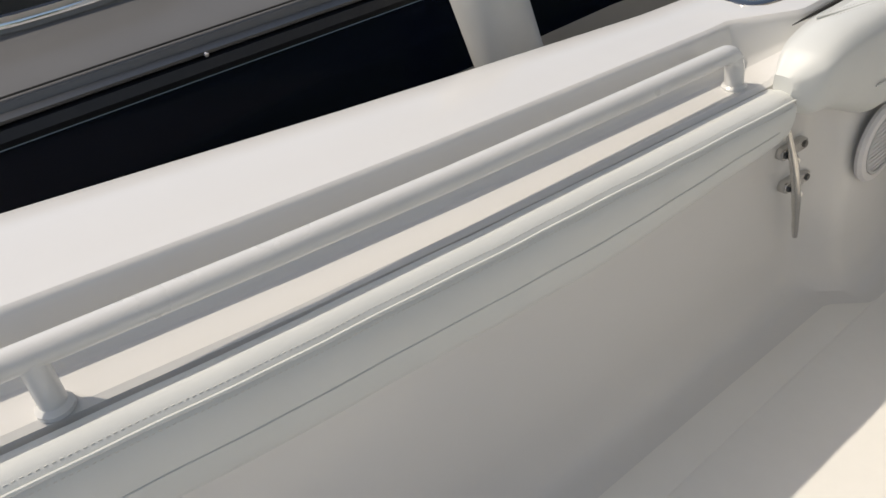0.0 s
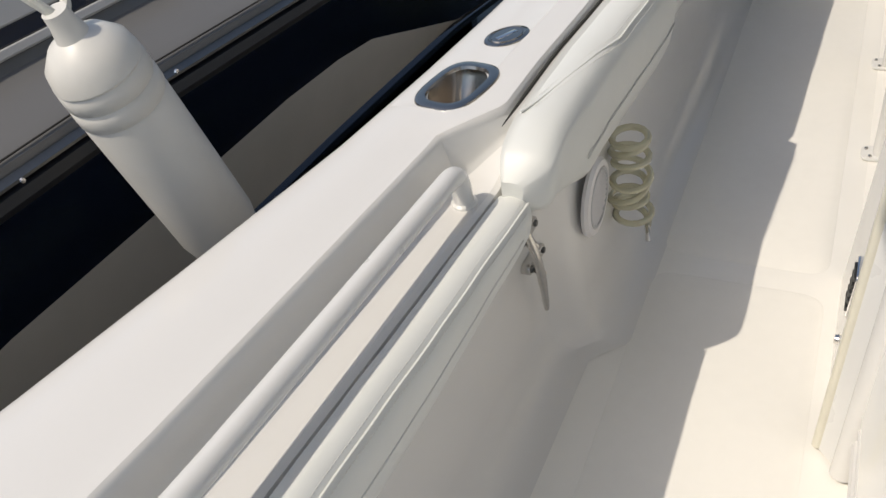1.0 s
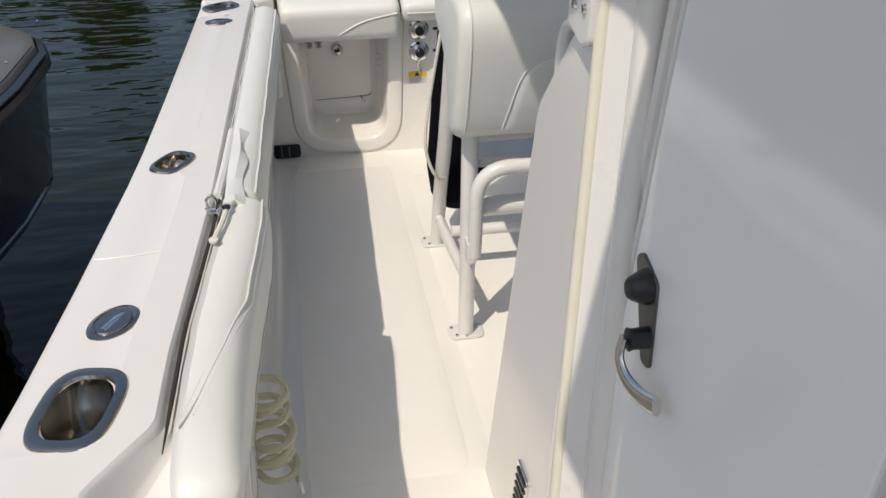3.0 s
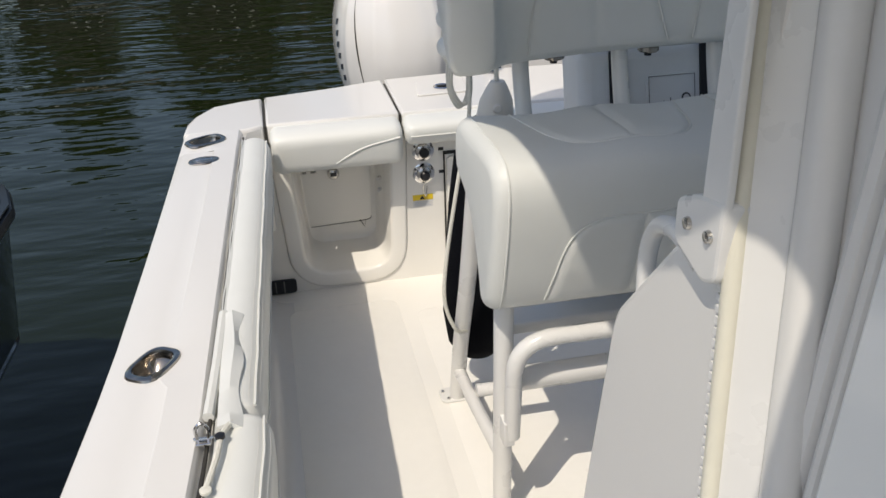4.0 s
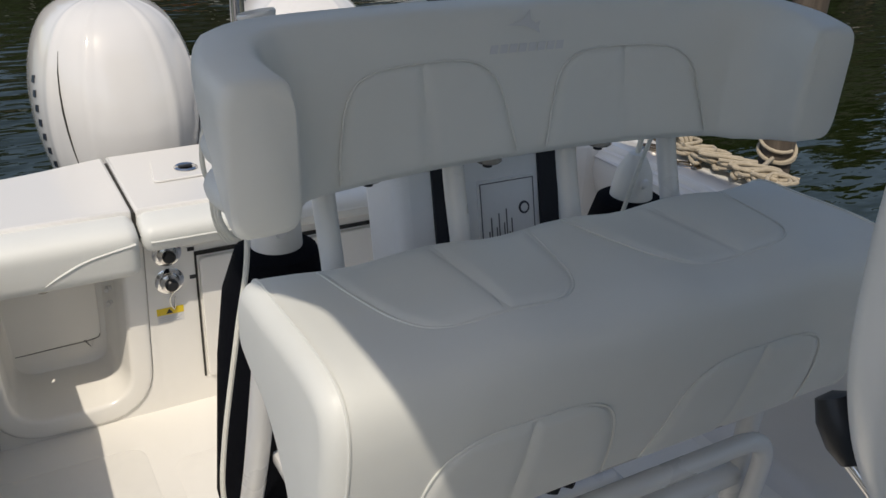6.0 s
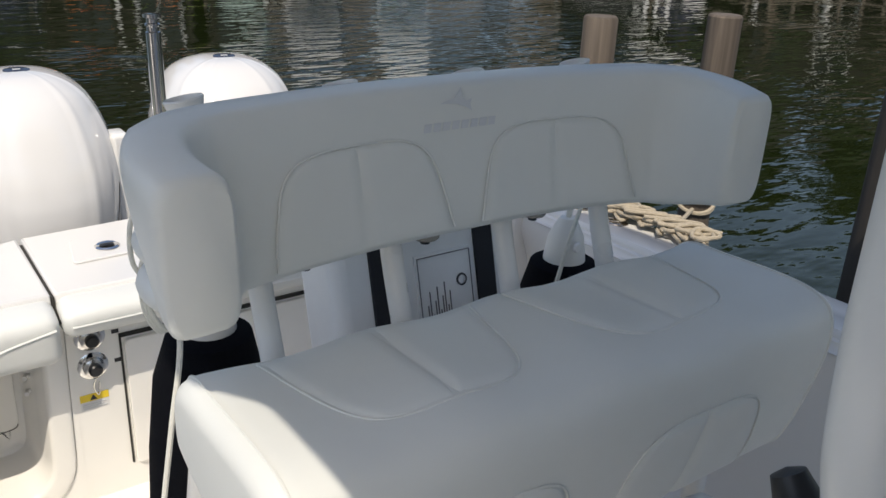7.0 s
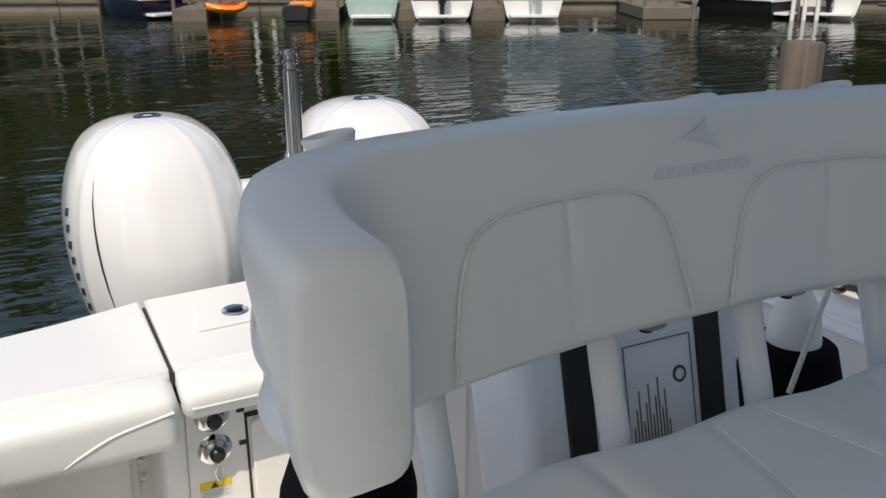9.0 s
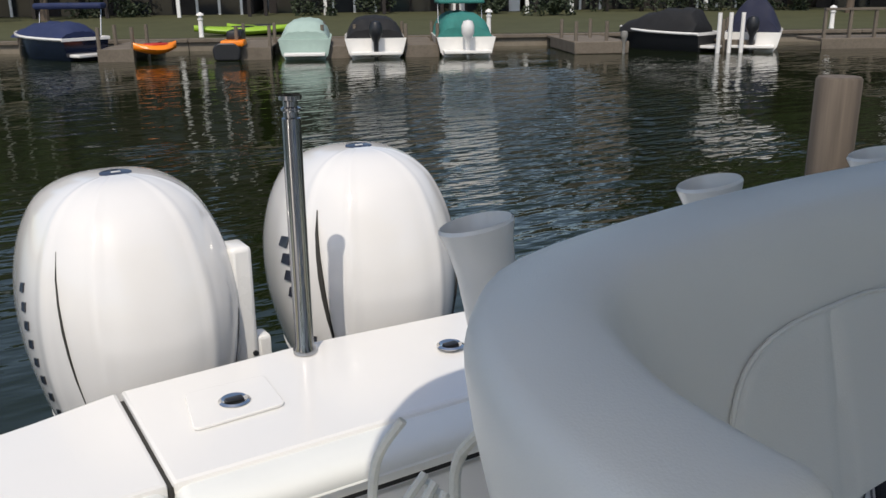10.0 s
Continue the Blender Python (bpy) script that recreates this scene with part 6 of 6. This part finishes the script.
def house(u0, u1, v, h, mat, label, bays):
    h = h + 1.2
    t = thing("house", tuple(shore((u0 + u1) / 2, v + 3, 0)), label, "house", "waterfront houses")
    part("wall", ubox(u0, u1, v, v + 7, -0.1, h), mat, t, smooth=False)
    part("roof", moved(prism([(v - 0.8, h), (v + 7.8, h), (v + 3.5, h + (2.4 if h > 5 else 0.9))], u0 - 0.5, u1 + 0.5, "x"), SH), SIDING, t, smooth=False)
    n = bays
    for k in range(n):
        uc = u0 + (u1 - u0) * (k + 0.5) / n
        for z0, z1 in ((0.15, 2.25), (3.0, 4.5)) if h > 5 else ((0.15, 2.0),):
            wdw = part("window", ubox(uc - 0.85, uc + 0.85, v - 0.03, v + 0.02, z0, z1), PANE, t, smooth=False)
            for du in (-0.9, 0.0, 0.9):
                part("frame", ubox(uc + du - 0.05, uc + du + 0.05, v - 0.07, v - 0.01, z0 - 0.05, z1 + 0.05), SIDINGW if k % 3 == 1 else SIDING, wdw, smooth=False)
    for k in range(n + 1):
        uc = u0 + (u1 - u0) * k / n
        part("porch_post", ubox(uc - 0.07, uc + 0.07, v - 1.6, v - 1.46, 0.0, 2.7 if h > 5 else 2.2), SIDINGW if k % 3 == 1 else SIDING, t, smooth=False)
    zb = 2.65 if h > 5 else 2.15
    part("balcony" if h > 5 else "porch_roof", ubox(u0, u1, v - 1.7, v, zb, zb + 0.2), SIDING, t, smooth=False)


# tops are out of view; heights are made up for what the water mirrors
house(-34, -20, 15.0, 5.6, SIDING, "dark-sided two-storey waterfront house with a porch", 5)
house(-19, -5.2, 14.5, 5.6, SIDING, "dark-sided two-storey waterfront house with a porch", 5)
house(-4.6, 2.6, 15.0, 5.6, SIDING, "dark-sided two-storey waterfront house with a porch", 3)
house(3.2, 6.1, 14.6, 1.5, SIDINGW, "low white-sided house front with a garage door", 1)
house(6.6, 11.2, 15.2, 1.4, SIDING, "low dark-sided waterfront house with a porch", 3)
house(11.8, 18.5, 15.2, 5.6, SIDING, "dark-sided two-storey waterfront house with a porch", 3)
house(19.5, 36, 14.5, 5.6, SIDING, "dark-sided two-storey waterfront house with a porch", 5)


def leaf_cloud(centres, per, size, seed, flat=1.0):
    """Many small leaf blades scattered in clumps."""
    r = random.Random(seed)
    verts, faces = [], []
    for c, rad in centres:
        for _ in range(per):
            d = Vector((r.gauss(0, 1), r.gauss(0, 1), r.gauss(0, 1))).normalized() * rad * r.uniform(0.55, 1.05)
            p = Vector(c) + Vector((d.x, d.y, d.z * flat))
            a = Vector((r.uniform(-1, 1), r.uniform(-1, 1), r.uniform(-1, 1))).normalized() * size * r.uniform(0.6, 1.3)
            b = a.cross(Vector((r.uniform(-1, 1), r.uniform(-1, 1), r.uniform(-1, 1)))).normalized() * size * 0.5
            n = len(verts)
            verts += [p - a, p + b, p + a, p - b]
            faces.append((n, n + 1, n + 2, n + 3))
    bm = bmesh.new()
    vs = [bm.verts.new(v) for v in verts]
    for f in faces:
        bm.faces.new([vs[i] for i in f])
    return bm


def shrub(u, v, rad, seed):
    t = thing("shrub", tuple(shore(u, v, 0)), "dark green garden shrub by the houses", "shrub", "garden shrubs")
    r = random.Random(seed)
    cs = [(shore(u + r.uniform(-rad, rad), v + r.uniform(-0.3, 0.3), r.uniform(0.2, rad * 0.9)), rad * r.uniform(0.35, 0.6)) for _ in range(7)]
    part("leaves", leaf_cloud(cs, 60, 0.10, seed), LEAFD, t, smooth=False)


for k, (u, v, rad) in enumerate(((-11.5, 13.5, 0.9), (-9.5, 13.6, 0.7), (-2.6, 13.2, 0.7), (-0.4, 13.8, 1.0), (4.6, 13.0, 0.6), (6.6, 11.5, 0.8), (7.3, 11.6, 0.6), (10.2, 13.5, 1.2), (12.3, 13.2, 1.1), (15.0, 13.2, 1.0), (17.2, 13.0, 0.8))):
    shrub(u, v, rad, 30 + k)


def tree(u, v, h, seed):
    t = thing("tree", tuple(shore(u, v, 0)), "tall leafy tree behind the lawn", "tree", "shore trees")
    r = random.Random(seed)
    p = shore(u, v, 0)
    bm = tube(smooth_path([(p.x, p.y, -0.2), (p.x + 0.1, p.y, h * 0.3), (p.x, p.y + 0.15, h * 0.75)], 5), [0.22 - 0.018 * k for k in range(11)], 9)
    cs = []
    for k in range(16):
        a, z = r.uniform(0, math.tau), r.uniform(h * 0.38, h)
        d = r.uniform(0.3, 1.0) * (2.6 - 1.6 * abs(z / h - 0.62))
        c = Vector((p.x + d * math.cos(a), p.y + d * math.sin(a), z))
        cs.append((c, r.uniform(0.6, 1.15)))
        tube([(p.x, p.y, z - 0.9), c], [0.06, 0.02], 5, bm=bm)
    part("trunk", bm, BARK, t)
    part("crown", leaf_cloud(cs, 150, 0.13, seed, 0.8), LEAF, t, smooth=False)


def tall_tree(u, v, h, spread, seed):
    t = thing("tree", tuple(shore(u, v, 0)), "very tall dark tree, unseen, added to darken reflections", "tree", "shore trees")
    r = random.Random(seed)
    p = shore(u, v, 0)
    bm = tube(smooth_path([(p.x, p.y, -0.2), (p.x + 0.2, p.y, h * 0.4), (p.x, p.y + 0.3, h * 0.9)], 5), [0.42 - 0.035 * k for k in range(11)], 9)
    cs = []
    for k in range(30):
        a, z = r.uniform(0, math.tau), r.uniform(h * 0.30, h)
        d = r.uniform(0.2, 1.0) * spread * (1.15 - abs(z / h - 0.55) * 1.3)
        c = Vector((p.x + d * math.cos(a), p.y + d * math.sin(a), z))
        cs.append((c, r.uniform(1.0, 2.0)))
        tube([(p.x, p.y, z - 1.5), c], [0.09, 0.03], 5, bm=bm)
    part("trunk", bm, BARK, t)
    part("crown", leaf_cloud(cs, 170, 0.42, seed, 0.85), LEAFD, t, smooth=False)


# unseen trees, placed to fit the view so the water mirrors dark
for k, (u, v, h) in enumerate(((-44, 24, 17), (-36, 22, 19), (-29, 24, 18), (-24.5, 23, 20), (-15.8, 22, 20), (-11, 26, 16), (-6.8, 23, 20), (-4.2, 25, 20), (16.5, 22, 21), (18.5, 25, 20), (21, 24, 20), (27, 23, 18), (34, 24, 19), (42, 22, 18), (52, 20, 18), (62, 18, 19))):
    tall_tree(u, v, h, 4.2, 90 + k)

# unseen ring of trees all round, added to darken reflections
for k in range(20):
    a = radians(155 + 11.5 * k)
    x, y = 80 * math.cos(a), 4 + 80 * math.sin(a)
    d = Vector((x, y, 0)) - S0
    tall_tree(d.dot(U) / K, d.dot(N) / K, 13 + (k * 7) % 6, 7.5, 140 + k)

for k, (u, v, h) in enumerate(((-16, 11, 8), (-12.8, 12, 9), (15.5, 11.8, 9), (19, 11, 8.5), (24, 10, 9), (30, 9, 8), (-24, 11, 9))):
    tree(u, v, h, 60 + k)
bd = thing("garden_bed", tuple(shore(6.9, 11.2, 0)), "stone-edged planting bed on the lawn", "flower bed")
part("edging", moved(lathe([(0.9, -0.15), (0.95, 0.0), (0.85, 0.06), (0.7, 0.0)], 20, Matrix.Translation((6.9, 11.4, -0.05)) @ Matrix.Diagonal((1.5, 0.7, 1, 1))), SH), CONC, bd)
